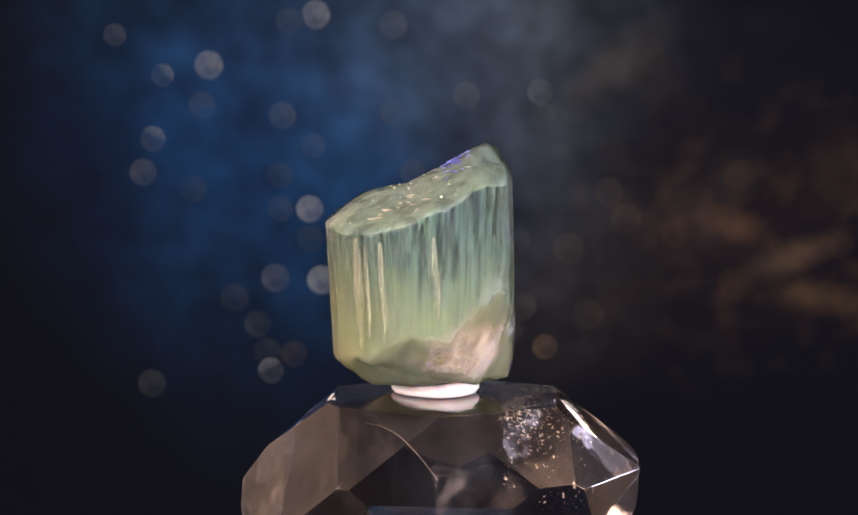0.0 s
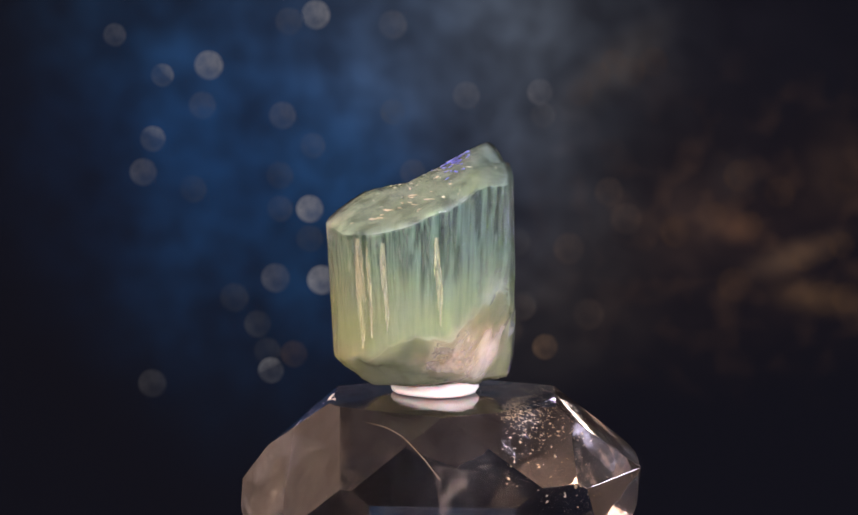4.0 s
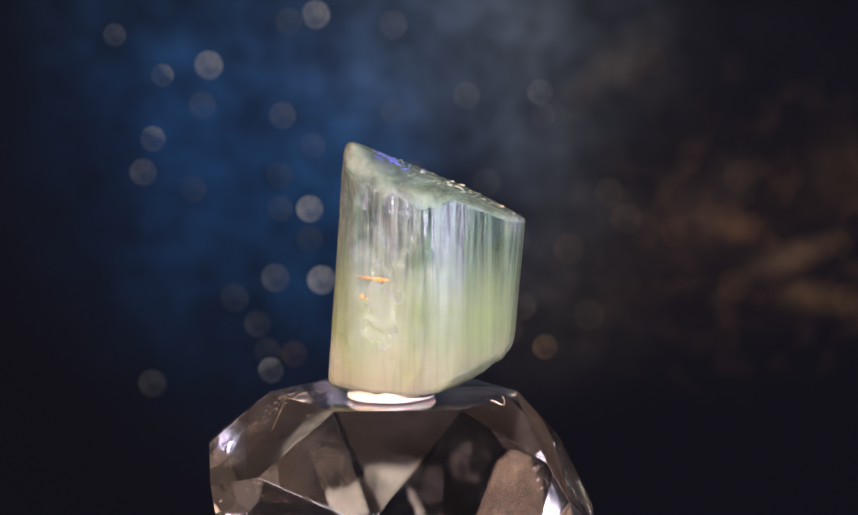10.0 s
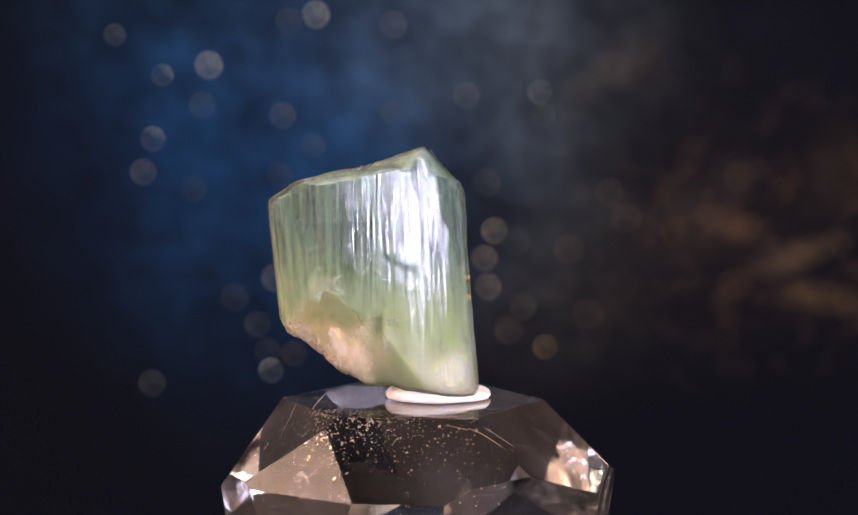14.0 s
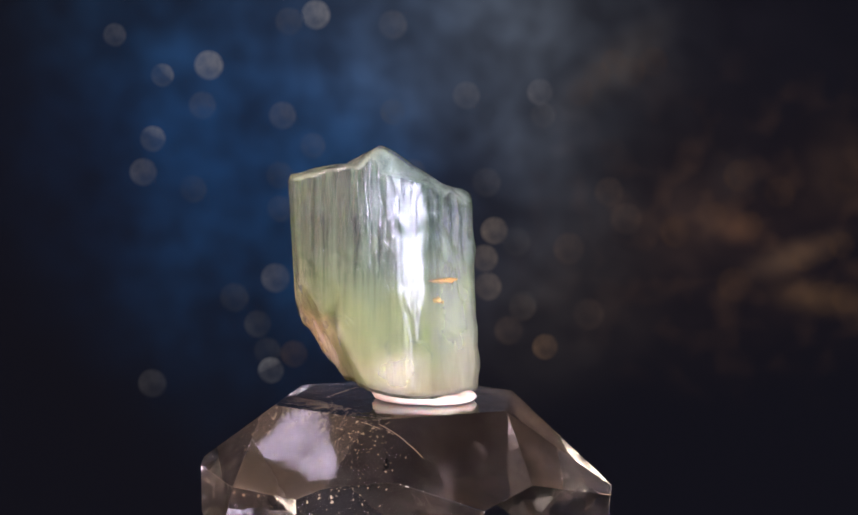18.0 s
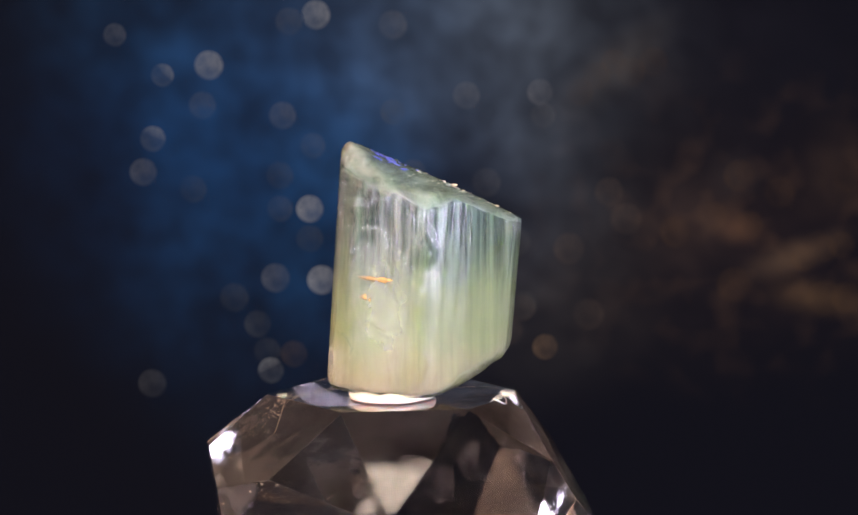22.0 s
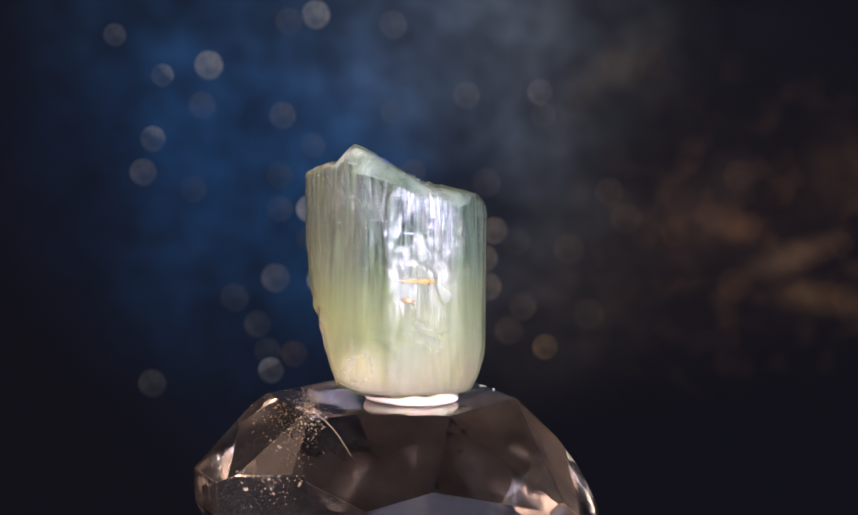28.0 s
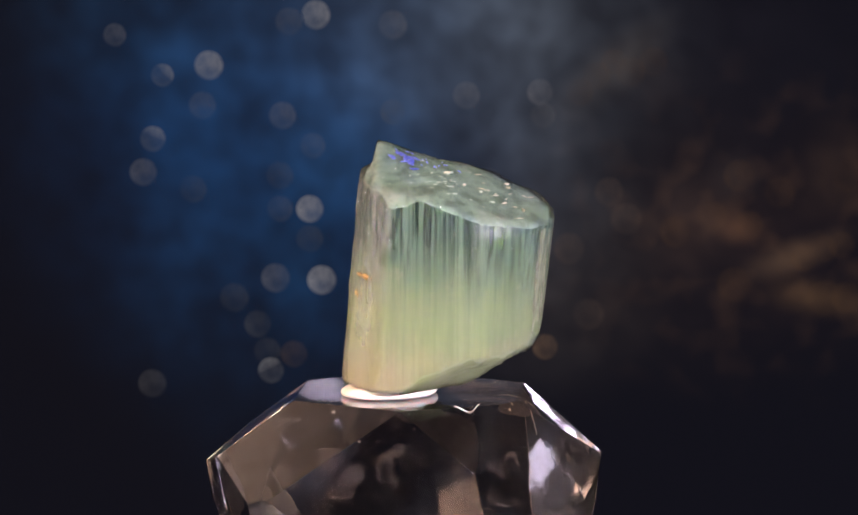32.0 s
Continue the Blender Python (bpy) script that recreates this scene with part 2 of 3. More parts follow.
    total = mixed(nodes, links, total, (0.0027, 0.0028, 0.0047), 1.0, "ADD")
    # the painted colours are given off as light; the board itself is nearly black
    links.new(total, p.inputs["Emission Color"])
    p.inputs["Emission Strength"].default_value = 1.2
    p.inputs["Base Color"].default_value = (0.002, 0.002, 0.003, 1)
    p.inputs["Roughness"].default_value = 1.0
    p.inputs["Specular IOR Level"].default_value = 0.0
    return m


def spot_material(name, colour, cover, crest=False):
    """A faint glowing disc painted as a far blurred glint: even inside, a little stronger at its rim and top."""
    m, nodes, links, p = material(name)
    co = nodes.new("ShaderNodeTexCoord")
    ln = nodes.new("ShaderNodeVectorMath")
    ln.operation = "LENGTH"
    links.new(co.outputs["Object"], ln.inputs[0])
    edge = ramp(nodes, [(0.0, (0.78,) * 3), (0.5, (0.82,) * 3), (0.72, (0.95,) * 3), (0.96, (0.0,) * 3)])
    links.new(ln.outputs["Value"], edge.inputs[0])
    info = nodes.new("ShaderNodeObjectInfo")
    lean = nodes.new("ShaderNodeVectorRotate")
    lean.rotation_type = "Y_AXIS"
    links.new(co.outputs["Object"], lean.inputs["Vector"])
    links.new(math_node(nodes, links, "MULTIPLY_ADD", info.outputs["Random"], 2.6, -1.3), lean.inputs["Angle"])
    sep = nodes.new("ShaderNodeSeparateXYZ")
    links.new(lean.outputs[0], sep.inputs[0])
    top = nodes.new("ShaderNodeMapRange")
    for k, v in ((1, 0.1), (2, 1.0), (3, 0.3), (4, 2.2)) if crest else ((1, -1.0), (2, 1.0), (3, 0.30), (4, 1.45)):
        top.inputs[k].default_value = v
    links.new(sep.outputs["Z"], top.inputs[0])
    mottle = node(nodes, "ShaderNodeTexNoise", Scale=1.6, Detail=2.0)
    spin = nodes.new("ShaderNodeVectorMath")
    spin.operation = "ADD"
    links.new(co.outputs["Object"], spin.inputs[0])
    links.new(info.outputs["Location"], spin.inputs[1])
    links.new(spin.outputs[0], mottle.inputs["Vector"])
    blotch = ramp(nodes, [(0.30, (0.55,) * 3), (0.70, (1.35,) * 3)])
    links.new(mottle.outputs[0], blotch.inputs[0])
    vary = nodes.new("ShaderNodeMapRange")
    vary.inputs[3].default_value, vary.inputs[4].default_value = 0.7, 1.15
    links.new(info.outputs["Random"], vary.inputs[0])
    product = edge.outputs[0]
    for other in (top.outputs[0], vary.outputs[0], blotch.outputs[0]):
        mul = nodes.new("ShaderNodeMath")
        mul.operation = "MULTIPLY"
        links.new(product, mul.inputs[0])
        links.new(other, mul.inputs[1])
        product = mul.outputs[0]
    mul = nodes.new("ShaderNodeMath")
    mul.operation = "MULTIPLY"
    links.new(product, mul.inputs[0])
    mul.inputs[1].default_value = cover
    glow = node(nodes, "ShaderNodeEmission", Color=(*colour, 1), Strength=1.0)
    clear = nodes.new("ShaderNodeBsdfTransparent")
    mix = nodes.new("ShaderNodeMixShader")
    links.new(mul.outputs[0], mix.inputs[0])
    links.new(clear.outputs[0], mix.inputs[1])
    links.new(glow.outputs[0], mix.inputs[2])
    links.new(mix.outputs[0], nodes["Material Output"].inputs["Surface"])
    return m


def crack_material():
    """Pale healed cracks: cream matter, patchy and half clear."""
    m, nodes, links, p = material("pale_crack")
    n = noise_at(nodes, links, 1500, 4)
    a = ramp(nodes, [(0.38, (0.0,) * 3), (0.68, (0.17,) * 3)])
    links.new(n.outputs[0], a.inputs[0])
    links.new(a.outputs[0], p.inputs["Alpha"])
    p.inputs["Base Color"].default_value = (0.86, 0.82, 0.68, 1)
    p.inputs["Roughness"].default_value = 0.35
    return m


def veil_material():
    """Wisps of peach haze with ragged gaps."""
    m, nodes, links, p = material("milky_veil")
    wisp = noise_at(nodes, links, 260, 6, (1, 1, 0.6), 0.68)
    a = ramp(nodes, [(0.52, (0.0,) * 3), (0.80, (0.30,) * 3)])
    links.new(wisp.outputs[0], a.inputs[0])
    links.new(a.outputs[0], p.inputs["Alpha"])
    tint = ramp(nodes, [(0.35, (0.45, 0.36, 0.31)), (0.65, (0.74, 0.62, 0.53))])
    links.new(noise_at(nodes, links, 90, 2).outputs[0], tint.inputs[0])
    links.new(tint.outputs[0], p.inputs["Base Color"])
    p.inputs["Roughness"].default_value = 0.6
    return m


def reflection_material():
    """An inner reflection painted as cream colour in lanes, denser towards the top."""
    m, nodes, links, p = material("cream_reflection")
    lanes = noise_at(nodes, links, 2600, 3, (1, 1, 0.0014))
    a = ramp(nodes, [(0.36, (0.02,) * 3), (0.64, (0.5,) * 3)])
    links.new(lanes.outputs[0], a.inputs[0])
    links.new(a.outputs[0], p.inputs["Alpha"])
    p.inputs["Base Color"].default_value = (0.80, 0.70, 0.46, 1)
    p.inputs["Roughness"].default_value = 0.5
    return m


# strong mottling, so that the quartz facets mirror cloudy peach
ROOM_SIDE = plain("peach_reflector_paint", (0.26, 0.18, 0.15), (0.95, 0.77, 0.66), 55, 0.8, 0.001)
TOURMALINE, BROKEN, CROWN, GLASS = tourmaline("green_tourmaline", 0), tourmaline("broken_tourmaline", 1), tourmaline("tourmaline_top", 2), smoky_glass()
CORE, CORE_END, CORE_FOOT = tourmaline("milky_tourmaline", 3), tourmaline("milky_tourmaline_end", 4), tourmaline("peach_tourmaline_end", 5)
BLUE_GLINT = plain("painted_blue_glint", (0.12, 0.17, 0.85), (0.38, 0.44, 1.0), 2000, 0.33, 0.0002, 0.8)
PUTTY = plain("white_putty", (0.82, 0.62, 0.46), (0.90, 0.76, 0.64), 420, 0.45, 0.0004, sss=0.3)
CRACK = crack_material()
CHIP = plain("glint_chip", (0.28, 0.37, 0.29), (0.52, 0.55, 0.45), 1800, 0.4, 0.0001)
CREAM = plain("cream_chip", (0.46, 0.41, 0.29), (0.70, 0.62, 0.46), 1200, 0.5, 0.0001)
REFLECTION, VEIL = reflection_material(), veil_material()
RUST = plain("orange_inclusion", (0.34, 0.18, 0.05), (0.66, 0.40, 0.14), 1500, 0.5, 0.0003)
GOLD = plain("golden_flake", (0.86, 0.64, 0.34), (0.96, 0.86, 0.66), 900, 0.35, 0.0001)
WOOD = plain("warm_table_top", (0.022, 0.019, 0.019), (0.04, 0.034, 0.033), 14, 0.5, 0.0006)
WALL = plain("warm_wall_paint", (0.04, 0.036, 0.036), (0.06, 0.053, 0.052), 6, 0.8, 0.001)
CEILING = plain("ceiling_paint", (0.045, 0.041, 0.041), (0.065, 0.058, 0.058), 6, 0.8, 0.001)
BLACK = plain("black_plastic", (0.015, 0.015, 0.017), (0.03, 0.03, 0.033), 120, 0.4, 0.0002)
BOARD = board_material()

# ---- mesh helpers ----


def link_mesh(name, verts, faces, mats, parent=None, label="", smooth=False, slots=None):
    me = bpy.data.meshes.new(name)
    me.from_pydata([tuple(v) for v in verts], [], faces)
    for m in mats:
        me.materials.append(m)
    if slots is not None:
        me.polygons.foreach_set("material_index", slots)
    me.polygons.foreach_set("use_smooth", [smooth] * len(me.polygons))
    me.update()
    ob = new(name, me)
    if parent:
        ob.parent = parent
    if label:
        ob["label"] = label
    return ob


def box(name, lo, hi, mat, parent=None, label="", bevel=0.0):
    bm = bmesh.new()
    bmesh.ops.create_cube(bm, size=1)
    for v in bm.verts:
        v.co = [lo[i] + (v.co[i] + 0.5) * (hi[i] - lo[i]) for i in range(3)]
    if bevel:
        bmesh.ops.bevel(bm, geom=bm.edges[:], offset=bevel, segments=2, affect="EDGES")
    return part(name, bm, mat, parent, label)


def part(name, bm, mat, parent=None, label="", smooth=False):
    me = bpy.data.meshes.new(name)
    bm.to_mesh(me)
    bm.free()
    me.materials.append(mat)
    me.polygons.foreach_set("use_smooth", [smooth] * len(me.polygons))
    ob = new(name, me)
    if parent:
        ob.parent = parent
    if label:
        ob["label"] = label
    return ob


def lathe(profile, count=96):
    """A closed round body from (radius, height) pairs, bottom to top."""
    bm = bmesh.new()
    rings = [[bm.verts.new((r * math.cos(2 * math.pi * i / count), r * math.sin(2 * math.pi * i / count), z)) for i in range(count)] for r, z in profile]
    for a, b in zip(rings, rings[1:]):
        for i in range(count):
            bm.faces.new((a[i], a[(i + 1) % count], b[(i + 1) % count], b[i]))
    bm.faces.new(rings[0][::-1])
    bm.faces.new(rings[-1])
    return bm


# ---- the unseen room that closes the place, toned for what the quartz reflects ----
tagged(box("floor", (-0.70, -1.25, -0.04), (0.70, 0.85, 0.0), WOOD), "dark brown table top under the set", "table top", kind="structure")
for wall_name, lo, hi in (("wall_north", (-0.65, 0.8, 0), (0.65, 0.85, 1.4)), ("wall_south", (-0.65, -1.25, 0), (0.65, -1.2, 1.4)),
                          ("wall_west", (-0.70, -1.25, 0), (-0.65, 0.85, 1.4)), ("wall_east", (0.65, -1.25, 0), (0.70, 0.85, 1.4))):
    # the west wall is added as a peach reflector for the stand
    side = wall_name == "wall_west"
    tagged(box(wall_name, lo, hi, ROOM_SIDE if side else WALL), "unseen mottled peach wall added for warm reflections" if side else "plain dark grey painted wall", "wall", kind="structure")
tagged(box("ceiling", (-0.70, -1.25, 1.4), (0.70, 0.85, 1.45), CEILING), "plain dark ceiling", "ceiling", kind="structure")

# ---- backdrop board with glowing discs painted as round blurred lights ----
board = tagged(box("backdrop", (-0.30, BOARD_Y, 0.0), (0.30, BOARD_Y + 0.006, 0.36), BOARD), "dark backdrop that glows with painted blurred blue haze turning brown", "backdrop", kind="structure")


def disc_mesh():
    count = 40
    ring = [(math.cos(2 * math.pi * i / count), math.sin(2 * math.pi * i / count)) for i in range(count)]
    verts = [(x, 0.1, z) for x, z in ring] + [(x, -0.1, z) for x, z in ring]
    faces = [tuple(range(count)), tuple(range(2 * count - 1, count - 1, -1))]
    faces += [(i, i + count, (i + 1) % count + count, (i + 1) % count) for i in range(count)]
    return verts, faces


# thin see-through discs before the board stand in for out-of-focus lights
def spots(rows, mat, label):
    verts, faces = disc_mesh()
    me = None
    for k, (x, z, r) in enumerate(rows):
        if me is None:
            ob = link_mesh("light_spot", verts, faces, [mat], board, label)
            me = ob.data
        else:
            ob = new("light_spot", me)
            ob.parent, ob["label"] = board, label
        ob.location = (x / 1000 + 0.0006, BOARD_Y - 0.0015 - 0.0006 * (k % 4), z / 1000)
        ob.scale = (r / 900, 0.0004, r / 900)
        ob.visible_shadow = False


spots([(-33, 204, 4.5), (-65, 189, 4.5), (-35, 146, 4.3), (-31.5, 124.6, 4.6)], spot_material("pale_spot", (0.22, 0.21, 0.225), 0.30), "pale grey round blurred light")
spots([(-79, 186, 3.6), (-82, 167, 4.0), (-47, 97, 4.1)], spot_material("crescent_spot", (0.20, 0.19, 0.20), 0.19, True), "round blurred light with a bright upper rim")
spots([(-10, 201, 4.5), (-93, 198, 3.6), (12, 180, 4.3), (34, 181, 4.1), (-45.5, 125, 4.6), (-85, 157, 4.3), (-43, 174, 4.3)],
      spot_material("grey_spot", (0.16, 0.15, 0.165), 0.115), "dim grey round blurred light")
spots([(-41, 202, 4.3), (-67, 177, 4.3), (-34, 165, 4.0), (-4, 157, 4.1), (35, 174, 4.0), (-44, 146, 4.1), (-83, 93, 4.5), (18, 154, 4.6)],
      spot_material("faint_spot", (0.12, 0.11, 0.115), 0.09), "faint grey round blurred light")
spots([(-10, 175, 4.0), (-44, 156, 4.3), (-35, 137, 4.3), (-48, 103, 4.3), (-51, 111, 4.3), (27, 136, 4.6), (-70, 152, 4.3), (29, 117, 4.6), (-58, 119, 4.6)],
      spot_material("dull_spot", (0.085, 0.08, 0.08), 0.09), "very faint round blurred light")
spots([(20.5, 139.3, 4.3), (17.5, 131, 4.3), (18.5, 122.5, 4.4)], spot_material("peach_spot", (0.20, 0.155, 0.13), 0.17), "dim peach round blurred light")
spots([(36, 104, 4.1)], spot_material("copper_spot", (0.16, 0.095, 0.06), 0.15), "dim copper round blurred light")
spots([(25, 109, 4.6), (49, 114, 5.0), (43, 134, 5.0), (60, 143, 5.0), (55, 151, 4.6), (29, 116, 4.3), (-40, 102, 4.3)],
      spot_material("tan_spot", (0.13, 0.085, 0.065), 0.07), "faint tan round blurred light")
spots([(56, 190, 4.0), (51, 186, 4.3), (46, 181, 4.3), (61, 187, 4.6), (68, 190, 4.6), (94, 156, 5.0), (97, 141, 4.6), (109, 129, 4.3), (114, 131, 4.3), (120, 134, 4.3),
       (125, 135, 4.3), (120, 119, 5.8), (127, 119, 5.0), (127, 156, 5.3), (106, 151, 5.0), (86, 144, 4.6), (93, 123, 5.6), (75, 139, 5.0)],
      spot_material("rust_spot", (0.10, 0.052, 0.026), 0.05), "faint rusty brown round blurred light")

# ---- turntable, faceted stand, putty, crystal: all turn on one axis at x = y = 0 ----

def up(z):
    return CENTRE_Z + z * U


def wobble(x, y, z, size, seed):
    return noise.fractal(Vector((x / size + seed, y / size - seed, z / size + 2 * seed)), 1.0, 2.0, 4)


def turntable():
    top = up(FOOT_Z)
    thing = new("turntable")
    part("column", lathe([(0.045, 0), (0.045, 0.006), (0.026, 0.012), (0.024, top - 0.016), (0.03, top - 0.0125)]), BLACK, thing, smooth=False)
    part("plate", lathe([(0.034, top - 0.012), (0.036, top - 0.010), (0.036, top - 0.002), (0.034, top - 0.0002)]), BLACK, thing)
    return tagged(thing, "black plastic turntable that carries the faceted stand", "turntable")


def stand():
    thing = new("faceted_stand")
    thing.location = (0, 0, up(FOOT_Z))
    rnd = random.Random(5)
    cx, cy = -8.5, -48.7
    bm = bmesh.new()
    bmesh.ops.create_cube(bm, size=1)
    for v in bm.verts:
        v.co = [(cx + v.co.x * 900) * U, (cy + v.co.y * 900) * U, (v.co.z + 0.5) * 700 * U]

    def cut(way, rise, r, z):
        """Grinds one flat facet: towards way, at that slope (rise over run), through radius r at height z."""
        a = radians(way)
        n = Vector((math.cos(a) * rise, math.sin(a) * rise, -1.0 if r < 0 else 1.0))
        p = Vector(((cx + abs(r) * math.cos(a)) * U, (cy + abs(r) * math.sin(a)) * U, (z - FOOT_Z) * U))
        bmesh.ops.bisect_plane(bm, geom=bm.verts[:] + bm.edges[:] + bm.faces[:], dist=1e-7, plane_co=p, plane_no=n, clear_outer=True)
        bmesh.ops.holes_fill(bm, edges=bm.edges[:], sides=0)

    def off(way):
        """How much farther the girdle, which is not quite centred under the top, reaches to that side."""
        return 20 * math.cos(radians(way)) + 11 * math.sin(radians(way))

    cut(0, 0, 0, TABLE_Z)
    corners = [(7, 238), (59, 229), (114, 222), (180, 236), (238, 244), (295, 236)]
    for i, (way, r) in enumerate(corners):
        mid = (way + (corners[(i + 1) % 6][0] - way) % 360 / 2) % 360
        cut(mid, 0.76 + rnd.uniform(-0.03, 0.03), 204, TABLE_Z)
        cut(way, {295: 0.86, 7: 0.98}.get(way, 1.36 - 0.2 * math.cos(radians(way - 290))) + rnd.uniform(-0.05, 0.05), r, TABLE_Z)
        cut(mid, 9.0, -(368 + off(mid) + rnd.uniform(-5, 5)), -372)
        if way in (7, 180, 295):
            turned, girdle = {295: (303, 342), 7: (352, 360), 180: (179, 336)}[way]
            cut(turned, 7.0, -girdle, -372)
        else:
            cut(way, 11.0, 372 + off(way) + rnd.uniform(-6, 6), -418)
        cut(mid, 1.55, -(366 + off(mid) + rnd.uniform(-6, 6)), -440)
        cut(way, 1.25, -(374 + off(way) + rnd.uniform(-6, 6)), -470)
    bmesh.ops.remove_doubles(bm, verts=bm.verts[:], dist=2e-6)
    bmesh.ops.recalc_face_normals(bm, faces=bm.faces[:])
    # the cut edges are worn a hair round
    bmesh.ops.bevel(bm, geom=[e for e in bm.edges if e.calc_length() > 12 * U], offset=1.1 * U, segments=1, affect="EDGES", clamp_overlap=True)
    part("body", bm, GLASS, thing, "clear smoky quartz cut in many facets")
    # a sheet of golden flakes under the crown
    verts, faces = [], []
    n, t = Vector((-0.26, -0.97, 0)), Vector((0.97, -0.26, 0))
    for k in range(740):
        clump = k >= 480
        along, down = (rnd.gauss(-35, 42), abs(rnd.gauss(8, 24))) if clump else (rnd.gauss(0, 115), abs(rnd.gauss(0, 66)) + rnd.uniform(0, 14))
        q = n * (182 + rnd.gauss(0, 6) + 0.35 * down) + t * along
        z = TABLE_Z - 8 - down
        if math.hypot(q.x - cx, q.y - cy) > 215 + 0.9 * down:
            continue
        s = rnd.uniform(1.6, 4.2) if clump else rnd.uniform(1.0, 2.5) if k % 6 else rnd.uniform(2.5, 4.6)
        a, b = Vector((rnd.gauss(0, 1), rnd.gauss(0, 1), rnd.gauss(0, 1))).normalized(), Vector((rnd.gauss(0, 1), rnd.gauss(0, 1), rnd.gauss(0, 1))).normalized()
        c = a.cross(b)
        base = len(verts)
        for d in (a * s, b * s, -a * s, c * 0.5 * s, -c * 0.5 * s):
            verts.append(((q.x + d.x) * U, (q.y + d.y) * U, (z + d.z - FOOT_Z) * U))
        faces += [(base, base + 1, base + 3), (base + 1, base + 2, base + 3), (base + 1, base, base + 4), (base + 2, base + 1, base + 4), (base, base + 3, base + 4, ), (base + 2, base + 4, base + 3)]
    flakes = link_mesh("inclusion_flakes", verts, faces, [GOLD], thing, "tiny golden flakes inside the quartz")
    tagged(flakes, kind="stuff")
    # milky veils: thin wavy sheets inside the quartz
    for way, r0, z0, wide, tall, seed in ((28, 285, -372, 150, 62, 1), (66, 255, -352, 120, 55, 2), (330, 280, -365, 135, 60, 3), (98, 290, -385, 110, 60, 4), (190, 285, -385, 120, 60, 5)):
        a = radians(way)
        n, t = Vector((math.cos(a), math.sin(a), 0)), Vector((-math.sin(a), math.cos(a), 0))
        grid, quads, cells = [], [], 18
        for side in (0.8, -0.8):
            for i in range(cells + 1):
                for j in range(cells + 1):
                    u, v = 2 * i / cells - 1, 2 * j / cells - 1
                    lens = 1 - 0.5 * max(abs(u), abs(v)) ** 2
                    p = Vector((cx, cy, 0)) + n * (r0 - 60 * u * u - 0.75 * tall * v + 14 * wobble(u * 40, v * 40, 0, 30, seed)) + t * (wide * u * lens) + n * side
                    grid.append((p.x * U, p.y * U, (z0 + tall * v * lens - FOOT_Z) * U))
        m = (cells + 1) ** 2
        for i in range(cells):
            for j in range(cells):
                k = i * (cells + 1) + j
                quads += [(k, k + 1, k + cells + 2, k + cells + 1), (m + k + cells + 1, m + k + cells + 2, m + k + 1, m + k)]
        rim = [j for j in range(cells)] + [i * (cells + 1) + cells for i in range(cells)] + [cells * (cells + 1) + j for j in range(cells, 0, -1)] + [i * (cells + 1) for i in range(cells, 0, -1)]
        quads += [(rim[k], m + rim[k], m + rim[(k + 1) % len(rim)], rim[(k + 1) % len(rim)]) for k in range(len(rim))]
        link_mesh("milky_veil", grid, quads, [VEIL], thing, "thin milky veil inside the quartz", True)
    # healed cracks: thin pale ribbons inside the quartz
    for (x0, y0, z0), (x1, y1, z1), sag in (((-165, 90, -285), (-190, -35, -395), 22), ((60, -215, -290), (150, -190, -350), 10)):
        rows_, faces_ = [], []
        for k in range(25):
            q = k / 24
            x, y, z = x0 + (x1 - x0) * q, y0 + (y1 - y0) * q, z0 + (z1 - z0) * q + sag * math.sin(math.pi * q)
            w = 0.7 * (0.3 + math.sin(math.pi * q)) * (1 + 0.5 * noise.noise(Vector((k * 0.7, sag, 1))))
            for dx, dz in ((0, w), (0.7, 0), (0, -w), (-0.7, 0)):
                rows_.append(((x + dx) * U, (y + dx) * U, (z + dz - FOOT_Z) * U))
        for k in range(24):
            faces_ += [(4 * k + i, 4 * k + (i + 1) % 4, 4 * k + 4 + (i + 1) % 4, 4 * k + 4 + i) for i in range(4)]
        faces_ += [(3, 2, 1, 0), (96, 97, 98, 99)]
        link_mesh("healed_crack", rows_, faces_, [GOLD], thing, "thin pale healed crack in the quartz", True)
    return tagged(thing, "faceted smoky quartz stand with golden inclusions", "display stand")


def putty():
    verts, faces = [], []
    count, rows = 72, [(0.90, 0.5), (1.02, 3), (1.07, 9), (1.06, 16), (1.0, 22), (0.93, 25), (0.80, 25), (0.5, 22), (0.05, 22)]
    for r, z in rows:
        for i in range(count):
            a = 2 * math.pi * i / count
            q = 85 * r * (1 + 0.07 * math.sin(2 * a + 0.6) + 0.05 * wobble(math.cos(a) * 40, math.sin(a) * 40, z, 30, 3))
            lift = 1 + 0.25 * wobble(math.cos(a) * 60, math.sin(a) * 60, 0, 40, 8) + 0.45 * max(0, math.cos(a - radians(225)))
            verts.append(((40 + q * math.cos(a)) * U, (-32 + 0.92 * q * math.sin(a)) * U, 0.72 * z * lift * U))
    for k in range(len(rows) - 1):
        for i in range(count):
            j = (i + 1) % count
            faces.append((k * count + i, k * count + j, (k + 1) * count + j, (k + 1) * count + i))
    faces += [tuple(range(count - 1, -1, -1)), tuple(range((len(rows) - 1) * count, len(rows) * count))]
    ob = link_mesh("putty", verts, faces, [PUTTY], smooth=True)
    ob.location = (0, 0, up(TABLE_Z))
    return tagged(ob, "pressed pad of white putty under the crystal", "putty")


